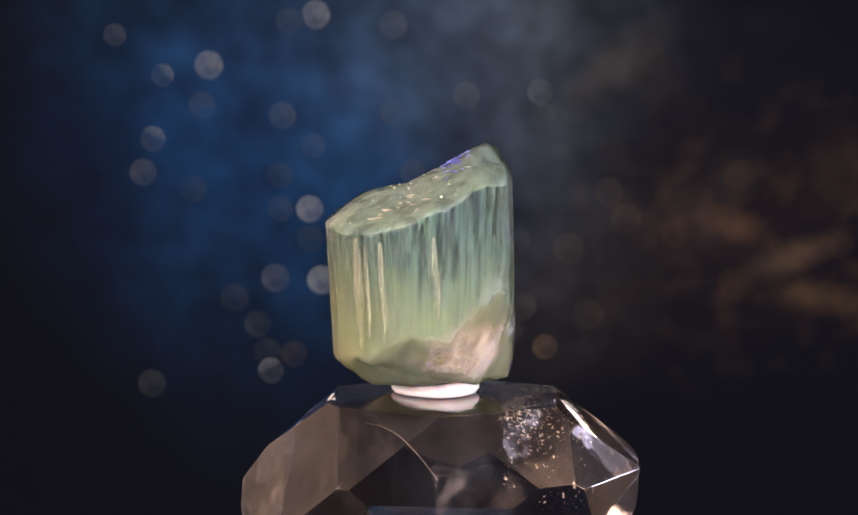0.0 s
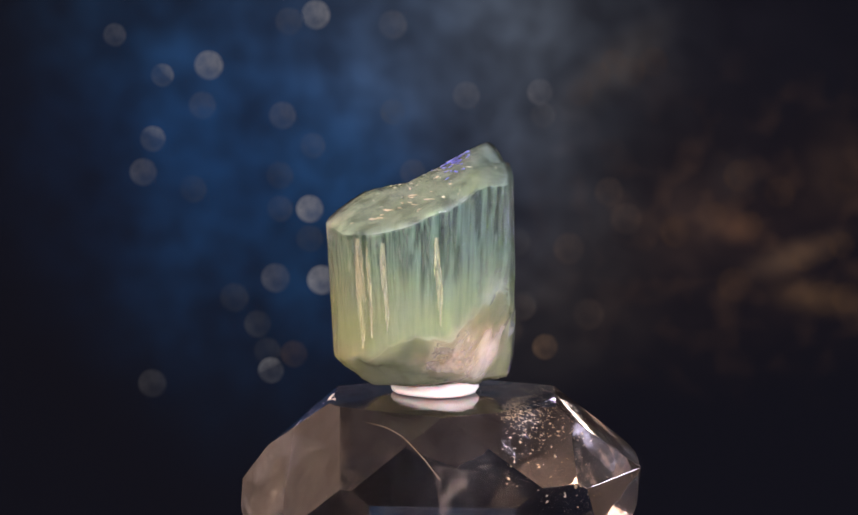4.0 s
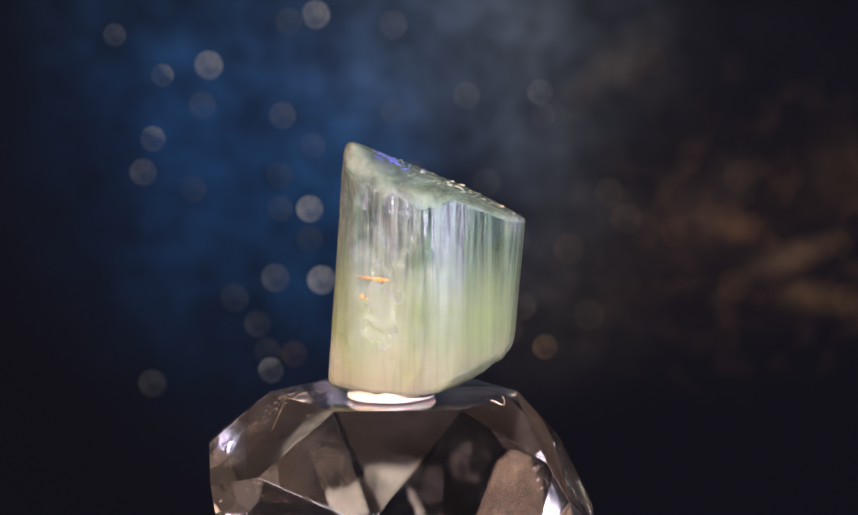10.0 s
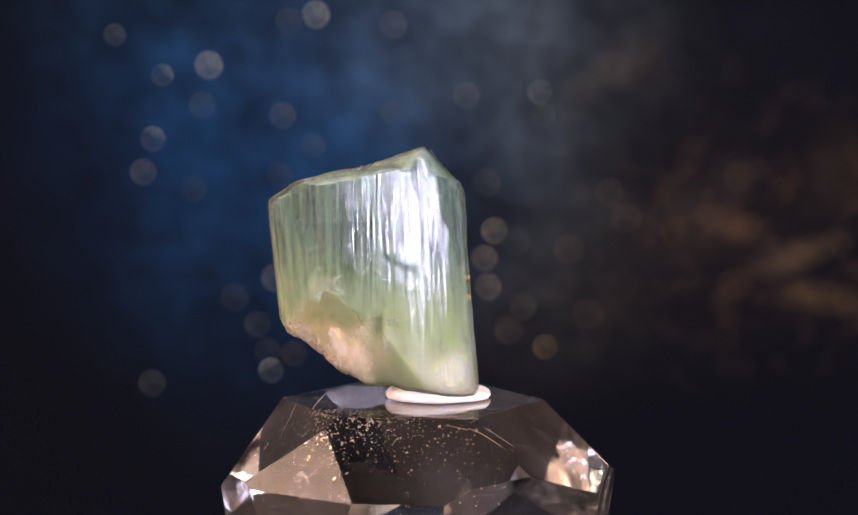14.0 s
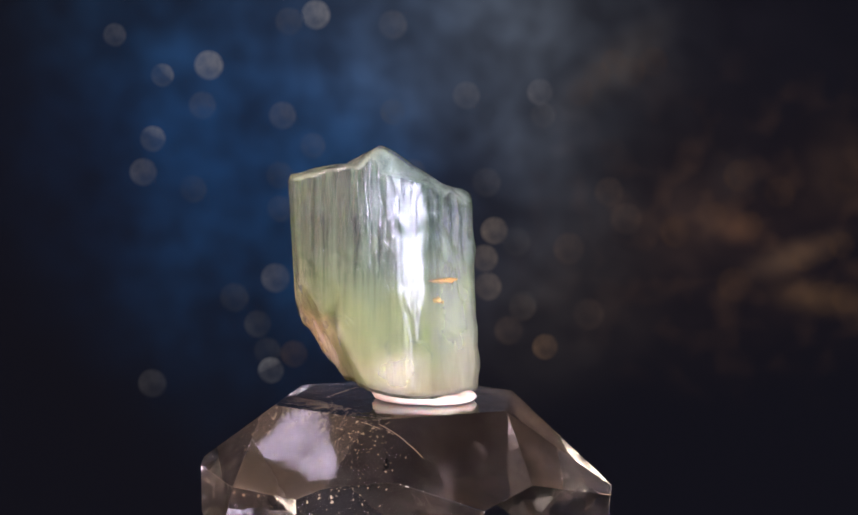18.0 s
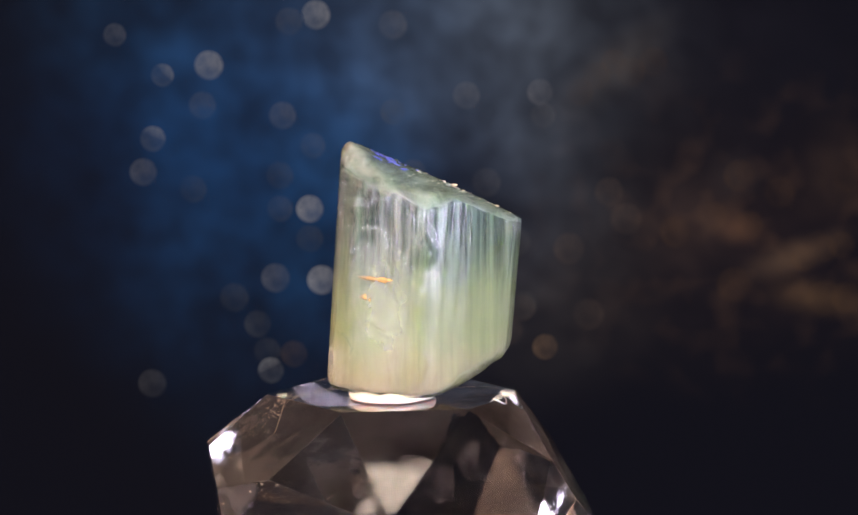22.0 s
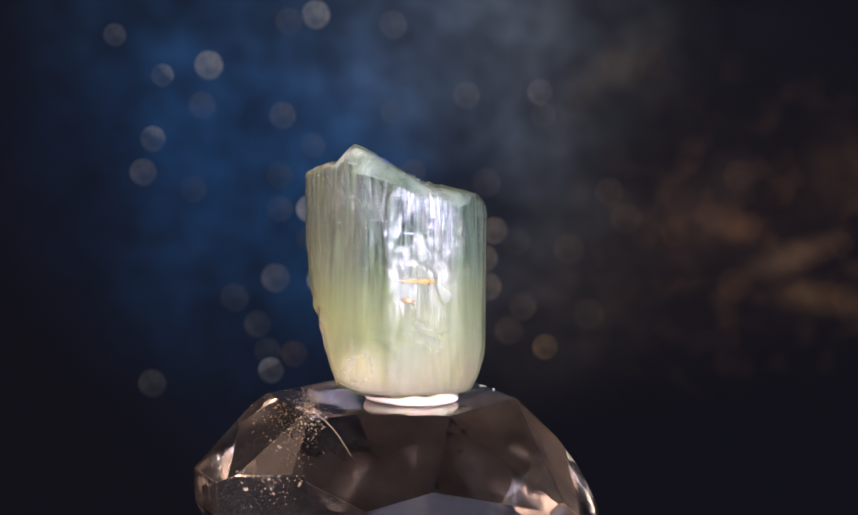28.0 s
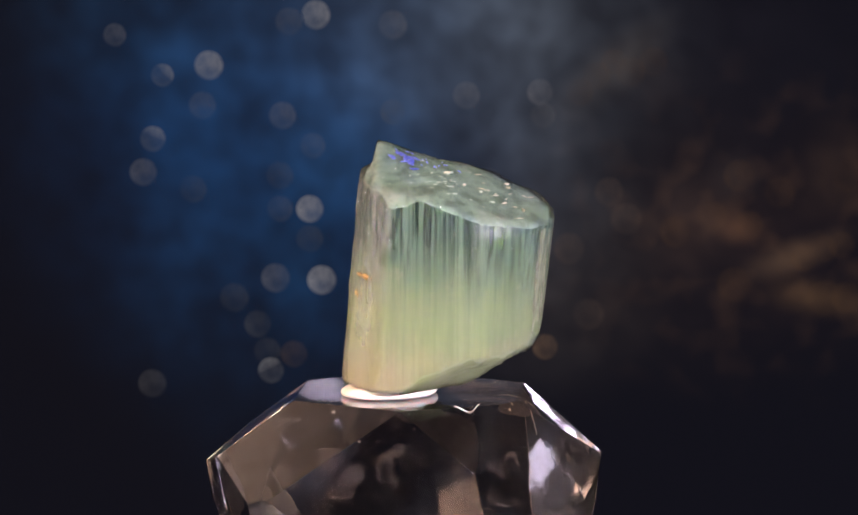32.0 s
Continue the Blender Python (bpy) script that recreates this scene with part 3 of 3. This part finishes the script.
def glue_thread():
    """A short curl of dried glue that sticks to the rim of the stand's top."""
    verts, faces, count = [], [], 10
    for k in range(41):
        q = k / 40
        hang = math.sin(math.pi * q)
        x, y, z = -50 + 52 * q, 150 + 13 * hang + 3 * q, 1.6 - 9 * hang + 2 * math.sin(9 * q)
        r = 1.6 * (0.5 + 0.6 * hang)
        out = Vector((0.2, 0.98, 0))
        for i in range(count):
            b = 2 * math.pi * i / count
            p = Vector((x, y, z)) + r * (out * math.cos(b) + Vector((0, 0, math.sin(b))))
            verts.append(p * U)
    for k in range(40):
        faces += [(k * count + i, k * count + (i + 1) % count, (k + 1) * count + (i + 1) % count, (k + 1) * count + i) for i in range(count)]
    faces += [tuple(range(count - 1, -1, -1)), tuple(range(40 * count, 41 * count))]
    ob = link_mesh("glue_thread", verts, faces, [PUTTY], smooth=True)
    ob.location = (0, 0, up(TABLE_Z))
    return tagged(ob, "small white curl of dried glue on the stand's rim", "glue")


# the crystal: prism faces every 15 degrees by their distance from its own axis, and the planes (height, slope along x, slope along y) that cut its ends
FACES = [166, 172, 167, 159, 159, 166, 170, 161, 165, 174, 182, 200, 191, 194, 182, 169, 181, 172, 168, 177, 180, 203, 186, 177]
AXIS, LEAN, SPREAD = (-71, -5), (-0.091, 0.041), 0.013
SLOPES = [(142.8, -0.104, -0.191), (218.5, -1.224, -0.341), (234.0, 0.236, 0.302), (211.2, -1.044, -0.446), (162.9, 0.278, -0.397), (164.3, 0.123, -0.502)]
PEAK = [(157.7, 0.233, -0.404), (145.8, -0.228, -0.562), (310.4, 0.612, 0.830), (522.7, -4.361, 1.698)]
BREAKS = [(-250.0, 0.0, 0.0), (-231.0, -0.100, -0.030), (-281.8, -0.657, -0.047), (-287.2, -0.489, 0.330), (-533.4, -1.262, -1.949), (-294.4, -0.040, 0.743)]


def prism(a):
    total = sum(max(0.0, math.cos(a - radians(15 * i)) / r) ** 60 for i, r in enumerate(FACES))
    return total ** (-1 / 60)


def lowest(planes, x, y, k=3.0):
    """The lowest of some planes at a place, with edges worn round over k units."""
    heights = [c + u * x + v * y for c, u, v in planes]
    m = min(heights)
    return m - k * math.log(sum(math.exp((m - h) / k) for h in heights))


def crown(x, y):
    z = max(lowest(SLOPES, x, y), lowest(PEAK, x, y))
    # shallow terraces and pits round the middle of the sloping top
    mid = math.exp(-(((x + 40) / 85) ** 2 + ((y - 5) / 85) ** 2))
    step = wobble(x, y, 0, 46, 4)
    return z + 3.0 * step + 1.6 * wobble(x, y, 0, 14, 9) - 5.0 * mid * (1 / (1 + math.exp(-step * 14)) + 0.6 * abs(wobble(x, y, 0, 20, 2)))


def underside(x, y):
    z = -lowest([(-c, -u, -v) for c, u, v in BREAKS], x, y, 3.0)
    rough = min(1, max(0, (z + 238) / 25))
    step = 9 / (1 + math.exp((x + 0.5 * y + 128) / 3)) - 6      # a small cliff across the broken face
    return z + rough * (9 * wobble(x, y, 0, 55, 6) + 4 * wobble(x, y, 0, 22, 2) + 1.2 * wobble(x, y, 0, 9, 5) - step)


def crystal():
    thing = new("tourmaline_crystal")
    thing.location = (0, 0, up(TABLE_Z))
    cols, rows, rings = 720, 130, 46
    verts, faces, slots = [], [], []

    def centre(z):
        return AXIS[0] + LEAN[0] * z, AXIS[1] + LEAN[1] * z

    def edge(v, k):
        return 1 / (1 + math.exp(max(-60, min(60, v / k))))

    def place(a, share, z):
        cx, cy = centre(z)
        r = prism(a) * (1 + SPREAD * z / 200)
        deg = math.degrees(a)
        high = edge(-20 - z, 30)
        ridge = 0.9 * noise.fractal(Vector((a * 17, 3.1, 0.0008 * z)), 1.0, 2.0, 4) + (0.3 + 0.5 * high) * noise.noise(Vector((a * 75, 8.7, 0.0008 * z)))
        # two flat scars where pieces have split off: a plane one above, a shell-marked one below
        inside = 0.0
        for way, half, low_z, high_z, depth in ((324, 9, -140, 150, 3), (359, 22, -226, 70, 6)):
            turn = (deg + 180 - way) % 360 - 180
            rim = (half + 3 * math.sin(z / 31 + way) + 1.5 * math.sin(z / 11)) * (max(0, min(1, (z + 145) / 150)) if way < 350 else 1)
            here = edge(abs(turn) - rim, 0.8) * edge(z - high_z + 14 * math.sin(turn / 6), 5) * edge(low_z - z, 6)
            flat = (prism(radians(way)) - depth) / math.cos(radians(max(-60, min(60, turn))))
            if way > 350:
                far = math.hypot(turn * 3.0 + 40, z + 90 + 60 * wobble(turn * 2, 5, z, 90, 3))
                flat += 1.3 * math.sin(far / 8) - 3.5 * math.exp(-((far - 75) / 9) ** 2) - 2.5 * math.exp(-((far - 130) / 8) ** 2)
            r += (flat - r) * here * (0.55 if way > 350 else 1)
            inside = max(inside, here)
        # the large broken hollow: an arch above, a straight wall at 273 degrees, deepest low down
        turn = deg - 242
        if abs(turn) < 60:
            top = 4 - 0.055 * turn * turn - 1.1 * max(0, -turn - 12) + 7 * math.sin(turn / 5) + 10 * wobble(turn, 3, 0, 12, 4)
            wall = 31 + 1.5 * math.sin(z / 13) + 0.02 * (z + 150)
            here = edge(z - top, 1.6) * edge(turn - wall, 0.5) * edge(-turn - 40, 3)
            down = max(0.0, top - z)
            shell = 2.2 * math.sin(math.hypot(turn * 3 - 30, z + 60) / 9) * edge(z + 70, 8)
            pits = 3.5 * abs(wobble(turn * 3, 2, z, 34, 7)) * edge(z + 90, 6)
            r -= here * (2 + 0.06 * down + 6 * edge(z + 112 - 0.8 * turn, 3.0) + shell + pits)
            inside = max(inside, here)
        crack = -3.5 * math.exp(-((z - 14 + 0.9 * (deg - 278) + 5 * math.sin(deg / 5)) / 2.2) ** 2) if 268 < deg < 296 else 0
        pit = -9 * math.exp(-((deg - 267) / 4.0) ** 2 - ((z + 118) / 9.0) ** 2) - 6 * math.exp(-((deg - 252) / 3.0) ** 2 - ((z + 150) / 9.0) ** 2)
        r = (r + ridge * (1 - 0.85 * inside) + crack + pit) * share
        return cx + r * math.cos(a), cy + r * math.sin(a)

    angles = [2 * math.pi * i / cols for i in range(cols)]
    ends = []
    for a in angles:
        hi, lo = 100.0, -180.0
        for _ in range(7):
            hi, lo = 0.4 * hi + 0.6 * crown(*place(a, 1, hi)), 0.4 * lo + 0.6 * underside(*place(a, 1, lo))
        ends.append((lo, hi))
    for k in range(rows):
        s = k / (rows - 1)
        for a, (lo, hi) in zip(angles, ends):
            z = lo + (hi - lo) * s
            gap = min(z - lo, hi - z)
            share = 1 - (0.008 * max(0.0, 1 - gap / 7) ** 2 if s > 0.5 else 0.03 * max(0.0, 1 - gap / 14) ** 2)
            x, y = place(a, share, z)
            verts.append((x, y, z))
    for k in range(rows - 1):
        for i in range(cols):
            j = (i + 1) % cols
            faces.append((k * cols + i, k * cols + j, (k + 1) * cols + j, (k + 1) * cols + i))
            x, y, z = verts[k * cols + i]
            deg = 360 * i / cols
            ragged = 22 * wobble(x, y, z, 40, 12) + 14 * wobble(x, y, z, 13, 5)
            slots.append(1 if 203 < deg < 272.5 and z < -78 - 0.02 * (deg - 242) ** 2 + ragged else 0)
    for top in (False, True):
        first = (rows - 1) * cols if top else 0
        last = first
        for q in range(1, rings):
            share = 1 - q / rings
            start = len(verts)
            for i, a in enumerate(angles):
                x0, y0, z0 = verts[first + i]
                cx, cy = centre(90 if top else -220)
                x, y = cx + (x0 - cx) * share, cy + (y0 - cy) * share
                verts.append((x, y, crown(x, y) if top else underside(x, y)))
            for i in range(cols):
                j = (i + 1) % cols
                f = (last + i, last + j, start + j, start + i)
                faces.append(f if top else f[::-1])
                slots.append(2 if top else 1)
            last = start
        f = tuple(range(last, last + cols))
        faces.append(f if top else f[::-1])
        slots.append(2 if top else 1)
    body = link_mesh("prism", [(x * U, y * U, (z - TABLE_Z) * U) for x, y, z in verts], faces, [TOURMALINE, BROKEN, CROWN], thing, "pale green striated tourmaline prism", True, slots)
    # a crisp rim where the sides meet the top
    ends_of = np.empty(len(body.data.edges) * 2, dtype=np.int32)
    body.data.edges.foreach_get("vertices", ends_of)
    tier = ends_of.reshape(-1, 2) // cols
    body.data.edges.foreach_set("use_edge_sharp", (tier[:, 0] == rows - 1) & (tier[:, 1] == rows - 1))
    # the milky inside, a little smaller than the clear prism round it
    n, tiers = 160, 40
    points, sides = [], []
    for k in range(tiers):
        s = k / (tiers - 1)
        for i in range(n):
            a = 2 * math.pi * i / n
            lo, hi = ends[i * cols // n]
            z = lo + 5 + (hi - lo - 11) * s
            x, y = place(a, 0.945 + 0.025 * noise.noise(Vector((a * 5, 2.2, z * 0.01))), z)
            points.append((x * U, y * U, (z - TABLE_Z) * U))
    for k in range(tiers - 1):
        for i in range(n):
            sides.append((k * n + i, k * n + (i + 1) % n, (k + 1) * n + (i + 1) % n, (k + 1) * n + i))
    cores = [0] * len(sides)
    first = (tiers - 1) * n
    # its upper end lies a little under the sloping top
    last, (cx, cy) = first, centre(90)
    for q in range(1, 16):
        start = len(points)
        for i in range(n):
            x, y = cx + (points[first + i][0] / U - cx) * (1 - q / 16), cy + (points[first + i][1] / U - cy) * (1 - q / 16)
            points.append((x * U, y * U, (crown(x, y) - 7 - 3 * wobble(x, y, 0, 30, 5) - TABLE_Z) * U))
        sides += [(last + i, last + (i + 1) % n, start + (i + 1) % n, start + i) for i in range(n)]
        cores += [1] * n
        last = start
    sides.append(tuple(range(last, last + n)))
    cores.append(1)
    # its lower end follows the broken face a little inside it
    last, (cx, cy) = 0, centre(-220)
    for q in range(1, 16):
        start = len(points)
        for i in range(n):
            x, y = cx + (points[i][0] / U - cx) * (1 - q / 16), cy + (points[i][1] / U - cy) * (1 - q / 16)
            points.append((x * U, y * U, (underside(x, y) + 5 + 2 * wobble(x, y, 0, 30, 3) - TABLE_Z) * U))
        sides += [(last + (i + 1) % n, last + i, start + i, start + (i + 1) % n) for i in range(n)]
        cores += [2] * n
        last = start
    sides.append(tuple(range(last + n - 1, last - 1, -1)))
    cores.append(2)
    link_mesh("cloudy_core", points, sides, [CORE, CORE_END, CORE_FOOT], thing, "milky yellow-green inside of the crystal", True, cores)
    # orange stains in the small hollow
    for angle, z, wide, high in ((349, -33, 27, 4.5), (342, -31, 18, 3.0), (356, -36, 12, 3.5), (341, -66, 9, 5), (345, -70, 5, 3)):
        bm = bmesh.new()
        bmesh.ops.create_icosphere(bm, subdivisions=3, radius=1)
        a = radians(angle)
        x, y = place(a, 0.972, z)
        for v in bm.verts:
            k = 1 + 0.5 * wobble(v.co.x * 40, v.co.y * 40, v.co.z * 40 + angle, 22, 5)
            side, out, h = v.co.x * wide * k, v.co.y * 5, v.co.z * high * k
            v.co = ((x + out * math.cos(a) - side * math.sin(a)) * U, (y + out * math.sin(a) + side * math.cos(a)) * U, (z + h - TABLE_Z) * U)
        part("orange_stain", bm, RUST, thing, "rusty orange mineral stain", True)
    rnd = random.Random(11)
    # blue flakes laid on the top where blue reflections would flash
    for k in range(34):
        x, y = (rnd.gauss(-16, 10), rnd.gauss(-72, 18)) if k < 20 else (rnd.uniform(-115, -20), rnd.gauss(-62, 16))
        bm = bmesh.new()
        bmesh.ops.create_icosphere(bm, subdivisions=2, radius=1)
        wide, deep = (rnd.uniform(4, 10), rnd.uniform(3, 7)) if k < 20 else (rnd.uniform(2, 5), rnd.uniform(1, 2.5))
        tilt = Matrix.Rotation(rnd.uniform(0, 6.28), 3, "Z") @ Matrix.Rotation(rnd.uniform(-0.5, 0.5), 3, "X")
        for v in bm.verts:
            q = tilt @ Vector((v.co.x * wide * (1 + 0.4 * wobble(v.co.x * 30, v.co.y * 30, k * 9, 20, 7)), v.co.y * deep, v.co.z * 1.2))
            v.co = ((x + q.x) * U, (y + q.y) * U, (crown(x + q.x, y + q.y) + q.z - TABLE_Z) * U)
        part("blue_glint_flake", bm, BLUE_GLINT, thing, "small blue flake in place of a blue reflection", False)
    # small pale chips drawn as glints, and creamy ones as cream patches, on the sloping top
    for k in range(66):
        creamy = k % 3 == 0
        x, y = (rnd.gauss(-165, 32), rnd.gauss(25, 60)) if creamy else (rnd.gauss(-60, 62), rnd.gauss(10, 62))
        if math.hypot(x + 82, y + 9) > 0.9 * prism(math.atan2(y + 9, x + 82) % (2 * math.pi)):
            continue
        wide, deep = rnd.uniform(3, 12) if creamy else rnd.uniform(2, 8), rnd.uniform(1.2, 3.6)
        tilt = Matrix.Rotation(rnd.uniform(0, 6.28), 3, "Z") @ Matrix.Rotation(rnd.gauss(0, 0.5), 3, "X")
        bm = bmesh.new()
        bmesh.ops.create_icosphere(bm, subdivisions=1, radius=1)
        for v in bm.verts:
            q = tilt @ Vector((v.co.x * wide, v.co.y * deep, v.co.z * 0.8))
            v.co = ((x + q.x) * U, (y + q.y) * U, (crown(x, y) + q.z - TABLE_Z) * U)
        part("glint_chip", bm, CREAM if creamy else CHIP, thing, "tiny cream chip on the top" if creamy else "tiny pale chip drawn as a glint on the top")
    # cream strips drawn as inner reflections that run down inside the striated back
    for way, wide, low_z, high_z in ((139, 4.6, -190, 62), (158, 2.2, -150, 50), (147, 1.6, -120, 40), (188, 2.0, -140, 60)):
        band, quads = [], []
        for q in range(31):
            lo, hi = ends[way * cols // 360]
            z = max(low_z, lo + 26) + (min(high_z, hi - 12) - max(low_z, lo + 26)) * q / 30
            w = wide * math.sin(math.pi * (0.03 + 0.8 * q / 30)) * (1 + 0.25 * noise.noise(Vector((q * 0.3, way, 0))))
            for off, deep in ((-w, 0.962), (-0.8 * w, 0.978), (0, 0.981), (0.8 * w, 0.978), (w, 0.962), (0, 0.955)):
                x, y = place(radians(way + off + 0.5 * math.sin(q / 5)), deep, z)
                band.append((x * U, y * U, (z - TABLE_Z) * U))
        for q in range(30):
            quads += [(6 * q + i, 6 * q + (i + 1) % 6, 6 * q + 6 + (i + 1) % 6, 6 * q + 6 + i) for i in range(6)]
        quads += [(5, 4, 3, 2, 1, 0), (180, 181, 182, 183, 184, 185)]
        link_mesh("pale_reflection", band, quads, [REFLECTION], thing, "cream strip drawn as a reflection along the inside of the prism", True)
    # pale curved cracks just under the sides
    for way, mid, count in ((246, -35, 6), (272, -140, 4), (358, -95, 5), (320, -180, 3), (236, -55, 4)):
        for k in range(count):
            size, sweep, begin = rnd.uniform(16, 52), rnd.uniform(0.9, 2.3), rnd.uniform(0, 6.28)
            a0, z0, deep = way + rnd.gauss(0, 6), mid + rnd.gauss(0, 18), rnd.uniform(0.955, 0.975)
            band, quads = [], []
            for q in range(21):
                turn = begin + sweep * q / 20
                w = 4.5 * math.sin(math.pi * q / 20) * (1 + 0.8 * noise.noise(Vector((q * 0.5, way, k)))) + 0.3
                for far, sink in ((size + w, 0), (size, 0.006), (size - w, 0), (size, -0.006)):
                    jag = 1 + 0.12 * noise.noise(Vector((q * 0.35, k * 3.1, way)))
                    z = z0 + 0.8 * far * jag * math.sin(turn)
                    b = a0 + 0.33 * far * jag * math.cos(turn)
                    lo, hi = ends[int(b % 360 / 360 * cols) % cols]
                    z = min(max(z, lo + 9 + 0.02 * far), hi - 9 - 0.02 * far)
                    x, y = place(radians(b), deep + sink, z)
                    band.append((x * U, y * U, (z - TABLE_Z) * U))
            for q in range(20):
                quads += [(4 * q + i, 4 * q + (i + 1) % 4, 4 * q + 4 + (i + 1) % 4, 4 * q + 4 + i) for i in range(4)]
            quads += [(3, 2, 1, 0), (80, 81, 82, 83)]
            link_mesh("inner_crack", band, quads, [CRACK], thing, "pale curved crack inside the crystal", True)
    # short bright dashes, drawn as glints along the striations of the back
    for k in range(34):
        a0 = rnd.uniform(40, 215)
        z0 = ends[int(a0 / 360 * cols)][1] - 22 - abs(rnd.gauss(0, 60))
        tall, wide = rnd.uniform(3, 11), rnd.uniform(0.8, 1.9)
        bm = bmesh.new()
        bmesh.ops.create_icosphere(bm, subdivisions=1, radius=1)
        for v in bm.verts:
            z = z0 + v.co.z * tall
            x, y = place(radians(a0 + v.co.x * wide * 0.33), 0.975 + 0.006 * v.co.y, z)
            v.co = (x * U, y * U, (z - TABLE_Z) * U)
        part("glint_dash", bm, CRACK, thing, "short pale dash drawn as a glint", True)
    return tagged(thing, "pale green tourmaline crystal with a sloping broken top", "crystal")


table, plinth, pad, curl, gem = turntable(), stand(), putty(), glue_thread(), crystal()

# angle of the turntable in degrees, every half second
TURN_A = [1170.4, 1125.6, 1083.4, 1041.9, 997.4, 951.7, 905.5, 857.2, 811.4, 764.6, 716.8, 667.8, 619.9, 571.9, 519.5, 468.5, 417.1, 373.8, 332.0, 285.6, 240.9, 194.6]
TURN_B = [146.3, 96.2, 58.5, 30.9, 15.4, 5.0, -2.2, -7.9, -12.8, -18.8, -26.3, -35.4, -45.8, -48.3, -37.8, -10.5, 16.2, 47.3, 84.5, 120.2, 160.3, 205.2]
TURN_C = [245.4, 277.8, 308.1, 338.0, 364.5, 390.1, 424.3, 460.3, 500.5, 542.4, 584.0, 623.4, 653.9, 683.0, 709.9, 736.7, 769.8, 807.5, 845.7, 885.6, 926.1]


def turn_at(t):
    turn = TURN_A + TURN_B + TURN_C
    k = min(int(t * 2), len(turn) - 2)
    s = t * 2 - k
    p0, p1, p2, p3 = turn[max(k - 1, 0)], turn[k], turn[k + 1], turn[min(k + 2, len(turn) - 1)]
    return p1 + 0.5 * s * (p2 - p0 + s * (2 * p0 - 5 * p1 + 4 * p2 - p3 + s * (3 * (p1 - p2) + p3 - p0)))


def motions():
    for thing in (table, plinth, pad, curl, gem):
        x, y, z = thing.location
        walk(thing, [(i / 10, pose(x, y, z, 0, 0, turn_at(i / 10))) for i in range(321)])


motions()
